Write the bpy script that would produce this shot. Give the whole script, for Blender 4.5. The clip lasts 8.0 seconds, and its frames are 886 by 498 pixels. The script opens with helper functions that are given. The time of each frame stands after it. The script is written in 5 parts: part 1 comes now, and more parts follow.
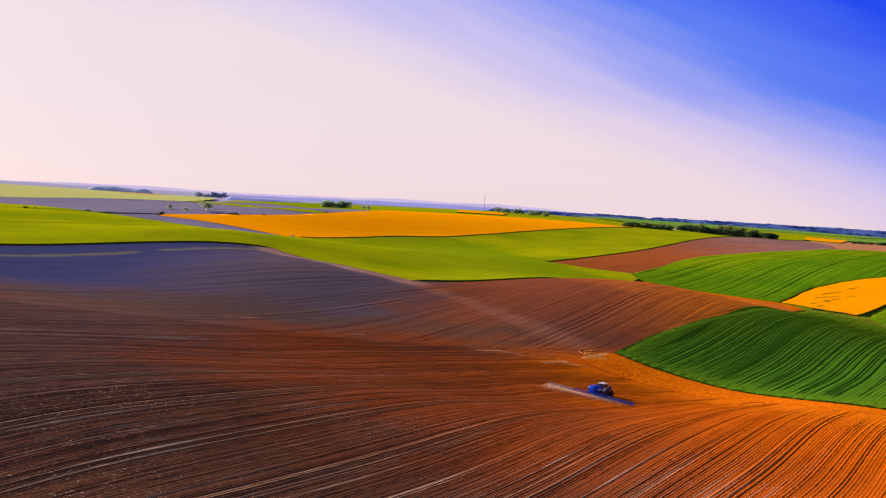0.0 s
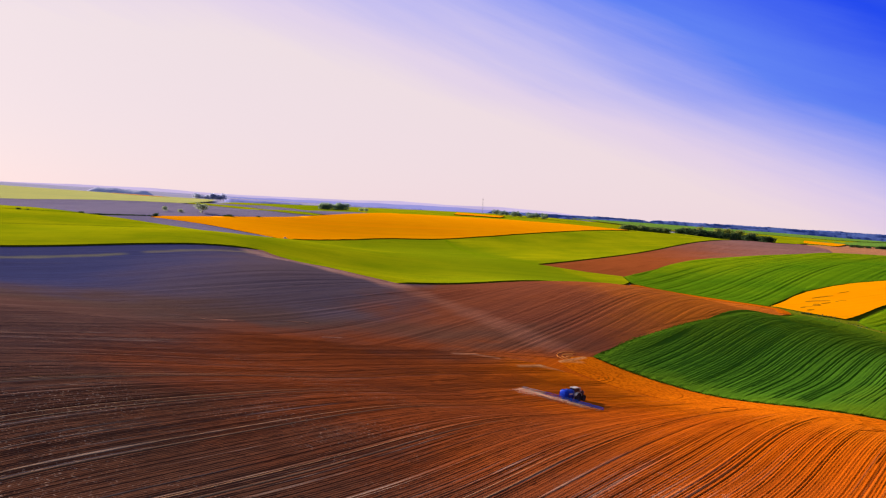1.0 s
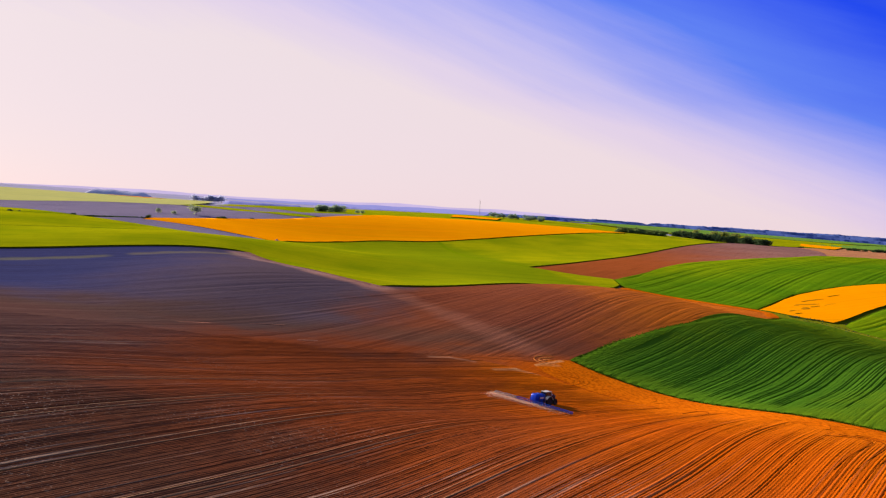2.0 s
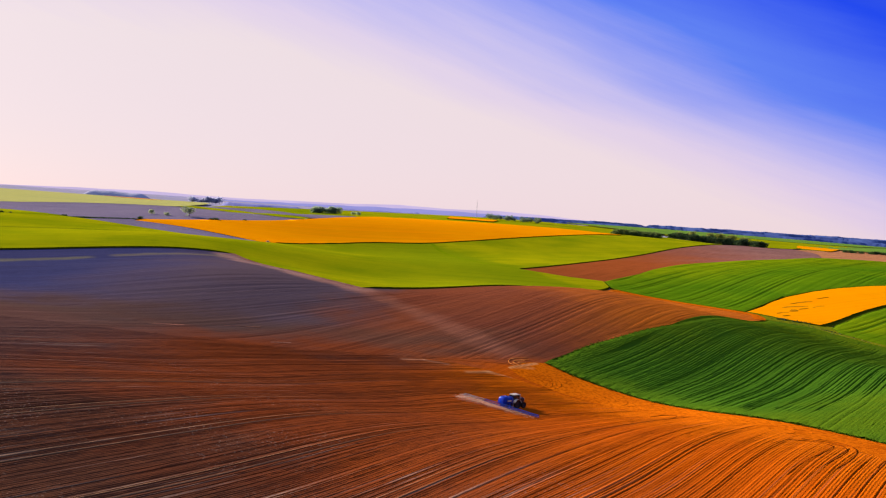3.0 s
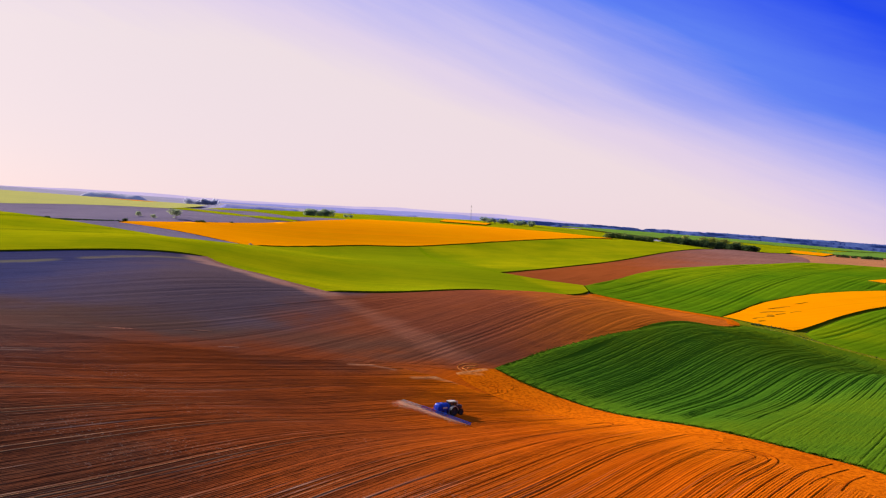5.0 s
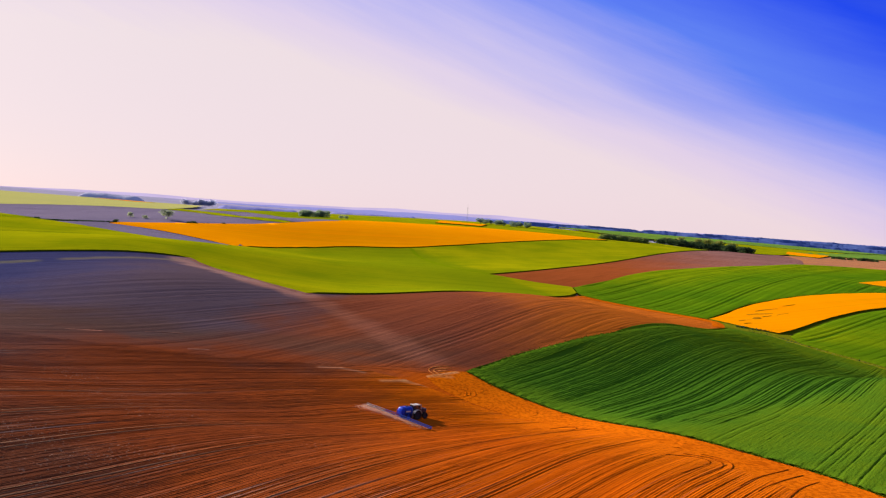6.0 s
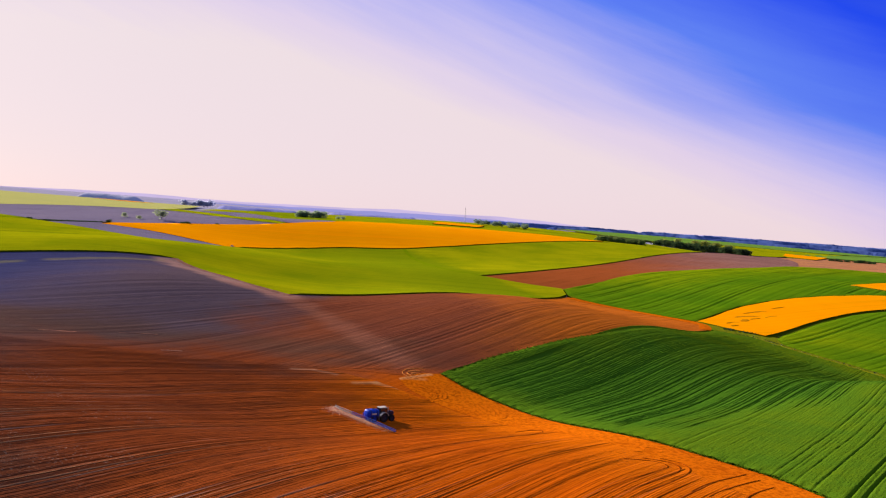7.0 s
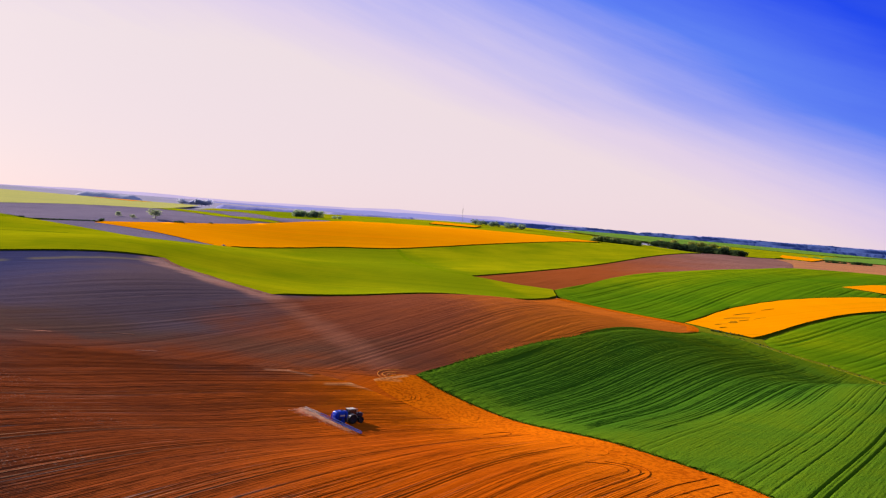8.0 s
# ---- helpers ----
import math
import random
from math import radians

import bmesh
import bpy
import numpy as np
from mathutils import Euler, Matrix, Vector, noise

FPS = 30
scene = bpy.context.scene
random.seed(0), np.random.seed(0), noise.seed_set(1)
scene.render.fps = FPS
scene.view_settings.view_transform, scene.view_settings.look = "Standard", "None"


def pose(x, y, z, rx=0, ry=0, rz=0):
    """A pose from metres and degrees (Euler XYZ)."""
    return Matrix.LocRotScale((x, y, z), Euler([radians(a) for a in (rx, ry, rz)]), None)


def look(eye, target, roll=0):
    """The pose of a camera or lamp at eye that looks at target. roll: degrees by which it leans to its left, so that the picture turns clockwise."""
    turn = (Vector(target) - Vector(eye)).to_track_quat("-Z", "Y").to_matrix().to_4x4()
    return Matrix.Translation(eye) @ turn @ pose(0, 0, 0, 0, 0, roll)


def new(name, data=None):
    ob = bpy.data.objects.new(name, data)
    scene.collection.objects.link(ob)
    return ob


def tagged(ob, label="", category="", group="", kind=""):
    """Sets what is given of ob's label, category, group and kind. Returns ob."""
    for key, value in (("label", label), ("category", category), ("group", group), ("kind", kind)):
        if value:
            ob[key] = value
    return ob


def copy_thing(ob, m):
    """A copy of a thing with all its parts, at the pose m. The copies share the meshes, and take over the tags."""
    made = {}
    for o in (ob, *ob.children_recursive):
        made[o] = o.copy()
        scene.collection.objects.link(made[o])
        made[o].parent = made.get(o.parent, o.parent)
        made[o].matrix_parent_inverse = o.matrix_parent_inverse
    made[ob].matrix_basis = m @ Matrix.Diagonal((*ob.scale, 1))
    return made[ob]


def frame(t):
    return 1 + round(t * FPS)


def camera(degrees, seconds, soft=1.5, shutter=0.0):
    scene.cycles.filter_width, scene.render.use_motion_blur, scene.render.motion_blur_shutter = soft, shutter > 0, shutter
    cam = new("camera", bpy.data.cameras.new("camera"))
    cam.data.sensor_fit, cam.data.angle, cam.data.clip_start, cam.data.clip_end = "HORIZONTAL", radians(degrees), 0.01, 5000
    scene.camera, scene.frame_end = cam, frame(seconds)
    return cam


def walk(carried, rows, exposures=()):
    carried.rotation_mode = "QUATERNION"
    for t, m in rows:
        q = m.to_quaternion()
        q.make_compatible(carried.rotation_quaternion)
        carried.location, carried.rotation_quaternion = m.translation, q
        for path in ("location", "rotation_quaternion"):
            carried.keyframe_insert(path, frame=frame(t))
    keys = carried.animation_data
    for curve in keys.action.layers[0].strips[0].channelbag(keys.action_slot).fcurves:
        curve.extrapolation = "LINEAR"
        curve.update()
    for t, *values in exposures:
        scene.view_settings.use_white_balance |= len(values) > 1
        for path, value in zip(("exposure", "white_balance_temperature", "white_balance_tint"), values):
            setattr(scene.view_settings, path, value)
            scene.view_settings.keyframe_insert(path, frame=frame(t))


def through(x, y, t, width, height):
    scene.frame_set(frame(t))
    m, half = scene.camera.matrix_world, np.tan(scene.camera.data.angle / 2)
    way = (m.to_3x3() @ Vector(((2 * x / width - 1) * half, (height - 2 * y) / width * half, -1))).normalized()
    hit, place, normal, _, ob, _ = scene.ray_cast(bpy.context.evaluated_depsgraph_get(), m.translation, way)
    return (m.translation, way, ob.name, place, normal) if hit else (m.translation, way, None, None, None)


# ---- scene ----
from mathutils.geometry import delaunay_2d_cdt

cam = camera(64.8, 8.0, 1.2)
METRES, EYE, TILT, LEAN, TURN = 64.0, 50.0, -3.7, -3.1, 0.0
ROWS = [
    (0.0, 0.0, 0.0, 0.0, 0.0, 0.0, 0.0),
    (0.5, 0.0575, 0.0062, 0.0008, 0.04, 0.1, -0.06),
    (1.0, 0.1188, 0.0154, 0.0017, 0.14, 0.2, -0.16),
    (1.5, 0.1736, 0.0228, 0.003, 0.16, 0.3, -0.26),
    (3.0, 0.3619, 0.0495, 0.0057, 0.26, 0.52, -0.33),
    (3.5, 0.4192, 0.0563, 0.0072, 0.3, 0.58, -0.42),
    (4.0, 0.4826, 0.0654, 0.0099, 0.3, 0.66, -0.48),
    (4.5, 0.5428, 0.073, 0.0119, 0.37, 0.71, -0.5),
    (6.0, 0.7464, 0.106, 0.0214, 0.44, 0.83, -0.63),
    (6.5, 0.8074, 0.114, 0.0232, 0.49, 0.88, -0.67),
    (7.0, 0.8747, 0.1205, 0.0262, 0.57, 0.91, -0.78),
    (7.5, 0.931, 0.1267, 0.03, 0.61, 0.9, -0.91),
    (8.0, 0.99, 0.1347, 0.0326, 0.63, 0.9, -1.0),
]
walk(cam, [(t, pose(0, 0, EYE, TILT, LEAN, TURN) @ pose(METRES * x, METRES * y, METRES * z, 90 + pitch, roll, yaw)) for t, x, y, z, yaw, pitch, roll in ROWS])

# ---- light ----
SUN_AZ, SUN_EL = -50.0, 17.5          # degrees west of the view's forward, and above the horizon
SUN_DIR = Vector((math.sin(radians(SUN_AZ)) * math.cos(radians(SUN_EL)),
                  math.cos(radians(SUN_AZ)) * math.cos(radians(SUN_EL)), math.sin(radians(SUN_EL))))
scene.view_settings.exposure = 0.9


def build_world():
    world = bpy.data.worlds.new("sky")
    scene.world = world
    world.use_nodes = True
    nt = world.node_tree
    nt.nodes.clear()
    out = nt.nodes.new("ShaderNodeOutputWorld")
    bg = nt.nodes.new("ShaderNodeBackground")
    nt.links.new(bg.outputs[0], out.inputs[0])
    sky = nt.nodes.new("ShaderNodeTexSky")
    sky.sky_type = "NISHITA"
    sky.sun_disc = False
    sky.sun_elevation = radians(SUN_EL)
    sky.sun_rotation = radians(SUN_AZ)
    sky.air_density, sky.dust_density, sky.ozone_density = 1.0, 0.6, 3.0
    tint = nt.nodes.new("ShaderNodeMix")
    tint.data_type, tint.blend_type = "RGBA", "MULTIPLY"
    tint.inputs[0].default_value = 1.0
    nt.links.new(sky.outputs[0], tint.inputs[6])
    tint.inputs[7].default_value = (0.004, 0.004, 0.004, 1)
    # the hazy bright part of the sky round the sun
    coord = nt.nodes.new("ShaderNodeTexCoord")
    unit = nt.nodes.new("ShaderNodeVectorMath")
    unit.operation = "NORMALIZE"
    nt.links.new(coord.outputs["Generated"], unit.inputs[0])
    near = nt.nodes.new("ShaderNodeVectorMath")
    near.operation = "DOT_PRODUCT"
    nt.links.new(unit.outputs[0], near.inputs[0])
    near.inputs[1].default_value = (-0.88, 1.42, 0.0)
    split = nt.nodes.new("ShaderNodeSeparateXYZ")
    nt.links.new(unit.outputs[0], split.inputs[0])
    veil = nt.nodes.new("ShaderNodeMath")
    veil.operation = "MULTIPLY_ADD"                 # bright towards the sun, deep blue high up and away from it
    nt.links.new(split.outputs[2], veil.inputs[0])
    veil.inputs[1].default_value = -2.48
    nt.links.new(near.outputs["Value"], veil.inputs[2])
    low = nt.nodes.new("ShaderNodeMapRange")
    low.inputs["From Min"].default_value, low.inputs["From Max"].default_value = 0.0, 0.16
    low.inputs["To Min"].default_value, low.inputs["To Max"].default_value = 0.26, 0.0
    nt.links.new(split.outputs[2], low.inputs["Value"])
    haze = nt.nodes.new("ShaderNodeMath")
    nt.links.new(veil.outputs[0], haze.inputs[0])
    nt.links.new(low.outputs[0], haze.inputs[1])
    cloud = nt.nodes.new("ShaderNodeTexNoise")
    cloud.inputs["Scale"].default_value = 2.2
    cloud.inputs["Detail"].default_value = 5.0
    lean = nt.nodes.new("ShaderNodeMapping")
    lean.inputs["Rotation"].default_value = (0.0, radians(-20), 0.0)
    nt.links.new(unit.outputs[0], lean.inputs[0])
    stretch = nt.nodes.new("ShaderNodeMapping")
    stretch.inputs["Scale"].default_value = (0.8, 0.8, 5.0)
    nt.links.new(lean.outputs[0], stretch.inputs[0])
    nt.links.new(stretch.outputs[0], cloud.inputs["Vector"])
    wisp = nt.nodes.new("ShaderNodeMath")
    wisp.operation = "MULTIPLY_ADD"
    nt.links.new(cloud.outputs["Fac"], wisp.inputs[0])
    wisp.inputs[1].default_value = 0.22
    thread = nt.nodes.new("ShaderNodeTexNoise")
    thread.inputs["Scale"].default_value = 5.0
    thread.inputs["Detail"].default_value = 6.0
    thread.inputs["Roughness"].default_value = 0.65
    comb = nt.nodes.new("ShaderNodeMapping")
    comb.inputs["Scale"].default_value = (0.7, 0.7, 9.0)
    nt.links.new(lean.outputs[0], comb.inputs[0])
    nt.links.new(comb.outputs[0], thread.inputs["Vector"])
    strands = nt.nodes.new("ShaderNodeMath")
    strands.operation = "MULTIPLY_ADD"
    nt.links.new(thread.outputs["Fac"], strands.inputs[0])
    strands.inputs[1].default_value, strands.inputs[2].default_value = 0.15, -0.075
    both = nt.nodes.new("ShaderNodeMath")
    nt.links.new(haze.outputs[0], both.inputs[0])
    nt.links.new(strands.outputs[0], both.inputs[1])
    level = nt.nodes.new("ShaderNodeMath")
    level.operation = "SUBTRACT"
    nt.links.new(both.outputs[0], level.inputs[0])
    level.inputs[1].default_value = 0.19
    nt.links.new(level.outputs[0], wisp.inputs[2])
    span = nt.nodes.new("ShaderNodeMapRange")
    span.inputs["From Min"].default_value, span.inputs["From Max"].default_value = -2.0, 1.03
    nt.links.new(wisp.outputs[0], span.inputs["Value"])
    ramp = nt.nodes.new("ShaderNodeValToRGB")
    ramp.color_ramp.interpolation = "LINEAR"
    stops = [(0.000, (0.1, 0.13, 0.2)), (0.450, (0.05, 0.085, 0.28)), (0.677, (0.004, 0.028, 0.445)), (0.782, (0.058, 0.110, 0.467)), (0.835, (0.170, 0.187, 0.462)), (0.884, (0.285, 0.262, 0.448)), (0.936, (0.394, 0.330, 0.420)), (1.000, (0.448, 0.376, 0.390))]
    els = ramp.color_ramp.elements
    while len(els) < len(stops):
        els.new(0.5)
    for e, (p, c) in zip(els, stops):
        e.position, e.color = p, (*c, 1)
    nt.links.new(span.outputs[0], ramp.inputs[0])
    # dusty air close to the ground takes a little green out of the light
    dust = nt.nodes.new("ShaderNodeMapRange")
    dust.inputs["From Min"].default_value, dust.inputs["From Max"].default_value = 0.0, 0.20
    dust.inputs["To Min"].default_value, dust.inputs["To Max"].default_value = 1.0, 0.0
    nt.links.new(split.outputs[2], dust.inputs["Value"])
    rosy = nt.nodes.new("ShaderNodeMix")
    rosy.data_type, rosy.blend_type = "RGBA", "MULTIPLY"
    nt.links.new(dust.outputs[0], rosy.inputs[0])
    nt.links.new(ramp.outputs[0], rosy.inputs[6])
    rosy.inputs[7].default_value = (1.0, 0.952, 0.985, 1)
    add = nt.nodes.new("ShaderNodeMix")
    add.data_type, add.blend_type = "RGBA", "ADD"
    add.inputs[0].default_value = 1.0
    nt.links.new(rosy.outputs[2], add.inputs[6])
    nt.links.new(tint.outputs[2], add.inputs[7])
    nt.links.new(add.outputs[2], bg.inputs[0])
    bg.inputs[1].default_value = 1.0


build_world()
sun = new("sun", bpy.data.lights.new("sun", "SUN"))
sun.data.energy, sun.data.angle, sun.data.color = 5.0, radians(0.6), (1.0, 0.87, 0.72)
sun.matrix_world = look(tuple(SUN_DIR * 500), (0, 0, 0))


# ---- materials ----
class Nodes:
    """Short hand for wiring a material."""

    def __init__(self, name, roughness=0.9, specular=0.0):
        self.mat = bpy.data.materials.new(name)
        self.mat.use_nodes = True
        self.nt = self.mat.node_tree
        self.bsdf = self.nt.nodes["Principled BSDF"]
        self.bsdf.inputs["Roughness"].default_value = roughness
        self.bsdf.inputs["Specular IOR Level"].default_value = specular
        self.geo = None

    def node(self, kind, **values):
        n = self.nt.nodes.new(kind)
        for k, v in values.items():
            n.inputs[k].default_value = v
        return n

    def link(self, a, b):
        self.nt.links.new(a, b)

    def position(self, scale=(1, 1, 1), turn=0.0):
        if self.geo is None:
            self.geo = self.node("ShaderNodeNewGeometry")
        r, m = self.node("ShaderNodeMapping"), self.node("ShaderNodeMapping")
        r.inputs["Rotation"].default_value = (0, 0, turn)
        m.inputs["Scale"].default_value = scale
        self.link(self.geo.outputs["Position"], r.inputs[0])
        self.link(r.outputs[0], m.inputs[0])
        return m.outputs[0]

    def noise(self, size, detail=4.0, stretch=(1, 1, 1), turn=0.0, rough=0.55):
        n = self.node("ShaderNodeTexNoise", Scale=1.0, Detail=detail, Roughness=rough)
        self.link(self.position(tuple(s / size for s in stretch), turn), n.inputs["Vector"])
        return n.outputs["Fac"]

    def attribute(self, name):
        a = self.node("ShaderNodeAttribute")
        a.attribute_name = name
        return a.outputs["Fac"]

    def ramp(self, fac, *stops):
        r = self.node("ShaderNodeValToRGB")
        els = r.color_ramp.elements
        while len(els) < len(stops):
            els.new(0.5)
        for e, (p, c) in zip(els, stops):
            e.position, e.color = p, ((c, c, c, 1) if isinstance(c, float) else (*c, 1))
        self.link(fac, r.inputs[0])
        return r.outputs[0]

    def span(self, value, at_one, at_zero):
        """1 at one value, falling to 0 at the other."""
        m = self.node("ShaderNodeMapRange")
        m.interpolation_type = "SMOOTHSTEP"
        m.inputs["From Min"].default_value, m.inputs["From Max"].default_value = (at_one, at_zero) if at_one < at_zero else (at_zero, at_one)
        m.inputs["To Min"].default_value, m.inputs["To Max"].default_value = (1.0, 0.0) if at_one < at_zero else (0.0, 1.0)
        self.link(value, m.inputs["Value"])
        return m.outputs[0]

    def maths(self, kind, a, b=0.0, c=None):
        m = self.node("ShaderNodeMath")
        m.operation = kind
        for sock, v in zip(m.inputs, (a, b, c)):
            if isinstance(v, (int, float)):
                sock.default_value = v
            elif v is not None:
                self.link(v, sock)
        return m.outputs[0]

    def mix(self, fac, a, b, kind="MIX"):
        m = self.node("ShaderNodeMix")
        m.data_type, m.blend_type = "RGBA", kind
        for sock, v in ((m.inputs[0], fac), (m.inputs[6], a), (m.inputs[7], b)):
            if isinstance(v, (int, float)):
                sock.default_value = v
            elif isinstance(v, tuple):
                sock.default_value = (*v, 1)
            else:
                self.link(v, sock)
        return m.outputs[2]

    def finish(self, colour, height=None, depth=0.1, strength=1.0):
        if isinstance(colour, tuple):
            self.bsdf.inputs["Base Color"].default_value = (*colour, 1)
        else:
            self.link(colour, self.bsdf.inputs["Base Color"])
        if height is not None:
            b = self.node("ShaderNodeBump", Strength=strength, Distance=depth)
            self.link(height, b.inputs["Height"])
            self.link(b.outputs[0], self.bsdf.inputs["Normal"])
        return self.mat


def row_streaks(n, name_u, turn, size, detail=3):
    """Long streaks along the rows: by the sheet's own row coordinate where it has one, else along one heading."""
    if not name_u:
        return n.noise(size, detail, (1, 0.008, 0), turn)
    tex = n.node("ShaderNodeTexNoise", Scale=1.0, Detail=detail)
    xyz = n.node("ShaderNodeCombineXYZ")
    for k, (attr, scale) in enumerate((("across", 1 / size), ("along", 0.008 / size))):
        m = n.node("ShaderNodeMath")
        m.operation = "MULTIPLY"
        n.link(n.attribute(attr), m.inputs[0])
        m.inputs[1].default_value = scale
        n.link(m.outputs[0], xyz.inputs[k])
    n.link(xyz.outputs[0], tex.inputs["Vector"])
    return tex.outputs["Fac"]


def shaded_soils(n, pos):
    """Colours of the two tilled fields round the hollow: orange and red-brown loam, the south-west darkened like soil
    seen against the sun, the north-west blued like a hazy veil.
    """
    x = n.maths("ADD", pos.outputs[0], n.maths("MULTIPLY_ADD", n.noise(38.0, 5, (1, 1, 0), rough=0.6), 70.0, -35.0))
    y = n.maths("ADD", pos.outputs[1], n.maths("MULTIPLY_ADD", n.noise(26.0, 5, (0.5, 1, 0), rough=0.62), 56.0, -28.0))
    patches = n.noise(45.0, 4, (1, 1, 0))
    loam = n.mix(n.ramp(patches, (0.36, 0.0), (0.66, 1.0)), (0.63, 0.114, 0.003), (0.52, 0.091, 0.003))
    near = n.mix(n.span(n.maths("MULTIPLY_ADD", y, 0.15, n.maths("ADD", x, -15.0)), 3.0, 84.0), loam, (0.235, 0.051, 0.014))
    # Darkness of soil seen against the sun, put into the colour.
    backlit = n.mix(n.span(y, 112.0, 150.0), (0.150, 0.062, 0.040), (0.120, 0.046, 0.025))
    near = n.mix(n.span(n.maths("MULTIPLY_ADD", y, 1.3, n.maths("ADD", x, -130.0)), -34.0, 36.0), near, backlit)
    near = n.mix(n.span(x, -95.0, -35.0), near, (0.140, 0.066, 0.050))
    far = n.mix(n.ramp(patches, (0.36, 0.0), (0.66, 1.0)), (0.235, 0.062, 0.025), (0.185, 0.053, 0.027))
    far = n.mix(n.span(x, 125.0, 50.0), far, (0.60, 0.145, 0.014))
    # Western side: backlight and blue veil mixed into the soil colour.
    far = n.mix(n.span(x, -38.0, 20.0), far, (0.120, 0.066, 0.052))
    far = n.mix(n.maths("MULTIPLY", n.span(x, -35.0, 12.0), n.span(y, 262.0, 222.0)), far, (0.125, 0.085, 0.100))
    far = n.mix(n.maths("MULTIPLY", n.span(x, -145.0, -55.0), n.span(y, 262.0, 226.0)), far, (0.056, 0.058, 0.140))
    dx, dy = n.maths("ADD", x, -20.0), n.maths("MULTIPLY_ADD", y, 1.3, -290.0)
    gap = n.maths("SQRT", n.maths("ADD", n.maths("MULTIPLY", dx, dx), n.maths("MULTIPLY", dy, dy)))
    far = n.mix(n.maths("MULTIPLY", n.span(gap, 10.0, 44.0), 0.75), far, (0.125, 0.058, 0.036))     # darker brown round the hollow
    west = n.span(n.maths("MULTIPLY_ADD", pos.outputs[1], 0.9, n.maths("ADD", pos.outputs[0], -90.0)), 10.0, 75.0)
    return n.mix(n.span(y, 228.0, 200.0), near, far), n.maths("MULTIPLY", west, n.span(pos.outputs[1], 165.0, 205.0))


def soil_material(name, dry, damp, turn=0.0, broad=60.0, rows=False, west=None, band=None, worn=None, hollow=False, trodden=False):
    """Tilled earth: dry crust and damp patches, fine clods, streaks along the rows.
    west: (x where it is full, x where it ends, colour) of another tone in the western part.
    band: (start, end, half width, colour, amount) of an old worn way across the field."""
    n = Nodes(name, 0.95)
    patches = n.noise(broad, 4, (1, 1, 0), turn)
    streak = row_streaks(n, rows, turn, 0.5, 2)
    clods = n.noise(0.22, 3, (1, 1, 1))
    c = n.mix(n.ramp(patches, (0.36, 0.0), (0.66, 1.0)), dry, damp)
    pos = n.node("ShaderNodeSeparateXYZ")
    n.link(n.position(), pos.inputs[0])
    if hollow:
        c, stubble = shaded_soils(n, pos)
    if west:
        edge = n.maths("MULTIPLY_ADD", n.noise(55.0, 5, (1, 1, 0), rough=0.6), 130.0, -65.0)
        x = n.maths("ADD", pos.outputs[0], edge)
        c = n.mix(n.span(x, west[0], west[1]), c, west[2])
    if worn:
        c = n.mix(n.attribute("headland"), c, worn)
    for (ax, ay), (bx, by), half, colour, amount in band or ():
        long = math.hypot(bx - ax, by - ay)
        ux, uy = (bx - ax) / long, (by - ay) / long
        side = n.maths("ADD", n.maths("MULTIPLY_ADD", pos.outputs[0], -uy, ax * uy - ay * ux), n.maths("MULTIPLY", pos.outputs[1], ux))
        along = n.maths("ADD", n.maths("MULTIPLY_ADD", pos.outputs[0], ux, -ax * ux - ay * uy), n.maths("MULTIPLY", pos.outputs[1], uy))
        side = n.maths("ADD", side, n.maths("MULTIPLY_ADD", n.noise(14.0, 4, (1, 1, 0)), 2.2 * half, -1.1 * half))
        f = n.maths("MULTIPLY", n.span(n.maths("ABSOLUTE", side), half * 0.15, half * 1.5), n.maths("MULTIPLY", n.span(along, 0.0, -1.6 * half), n.span(along, long, long + 1.6 * half)))
        c = n.mix(n.maths("MULTIPLY", f, amount), c, colour)
    if trodden:
        crumbs = n.noise(0.9, 4, (1, 1, 1))
        c = n.mix(n.ramp(crumbs, (0.42, 0.65), (0.53, 0.0)), c, n.mix(1.0, c, (0.55, 0.46, 0.42), "MULTIPLY"))
        c = n.mix(n.ramp(n.noise(4.0, 4, (1, 1, 0)), (0.5, 0.0), (0.72, 0.5)), c, n.mix(1.0, c, (0.75, 0.68, 0.8), "MULTIPLY"))
        return n.finish(c, crumbs, 0.12, 0.9)
    c = n.mix(n.ramp(streak, (0.54, 0.0), (0.63, 0.4)), c, n.mix(1.0, c, (0.45, 0.36, 0.38), "MULTIPLY"))
    pale = row_streaks(n, rows, turn, 3.1, 2)
    c = n.mix(n.ramp(pale, (0.60, 0.0), (0.74, 0.35)), c, n.mix(1.0, c, (1.5, 1.5, 1.7), "MULTIPLY"))
    fine = row_streaks(n, rows, turn, 0.36, 2)
    c = n.mix(n.ramp(fine, (0.36, 0.5), (0.47, 0.0)), c, n.mix(1.0, c, (0.45, 0.38, 0.40), "MULTIPLY"))
    c = n.mix(n.ramp(fine, (0.56, 0.0), (0.68, 0.4)), c, n.mix(1.0, c, (1.4, 1.4, 1.6), "MULTIPLY"))
    if hollow and rows:
        # old straw: thin pale lines along the rows, specks between them, a pale crust in the wheel marks
        thin = n.ramp(row_streaks(n, rows, turn, 0.55, 1), (0.63, 0.0), (0.70, 0.85))
        weave = n.ramp(n.noise(24.0, 3, (1, 1, 0)), (0.42, 0.1), (0.6, 1.0))
        speck = n.maths("MULTIPLY", n.ramp(n.noise(0.5, 2), (0.60, 0.0), (0.70, 0.9)), n.ramp(n.noise(30.0, 3, (1, 1, 0)), (0.48, 0.0), (0.64, 1.0)))
        straw = n.maths("MAXIMUM", n.maths("MULTIPLY", thin, weave), speck)
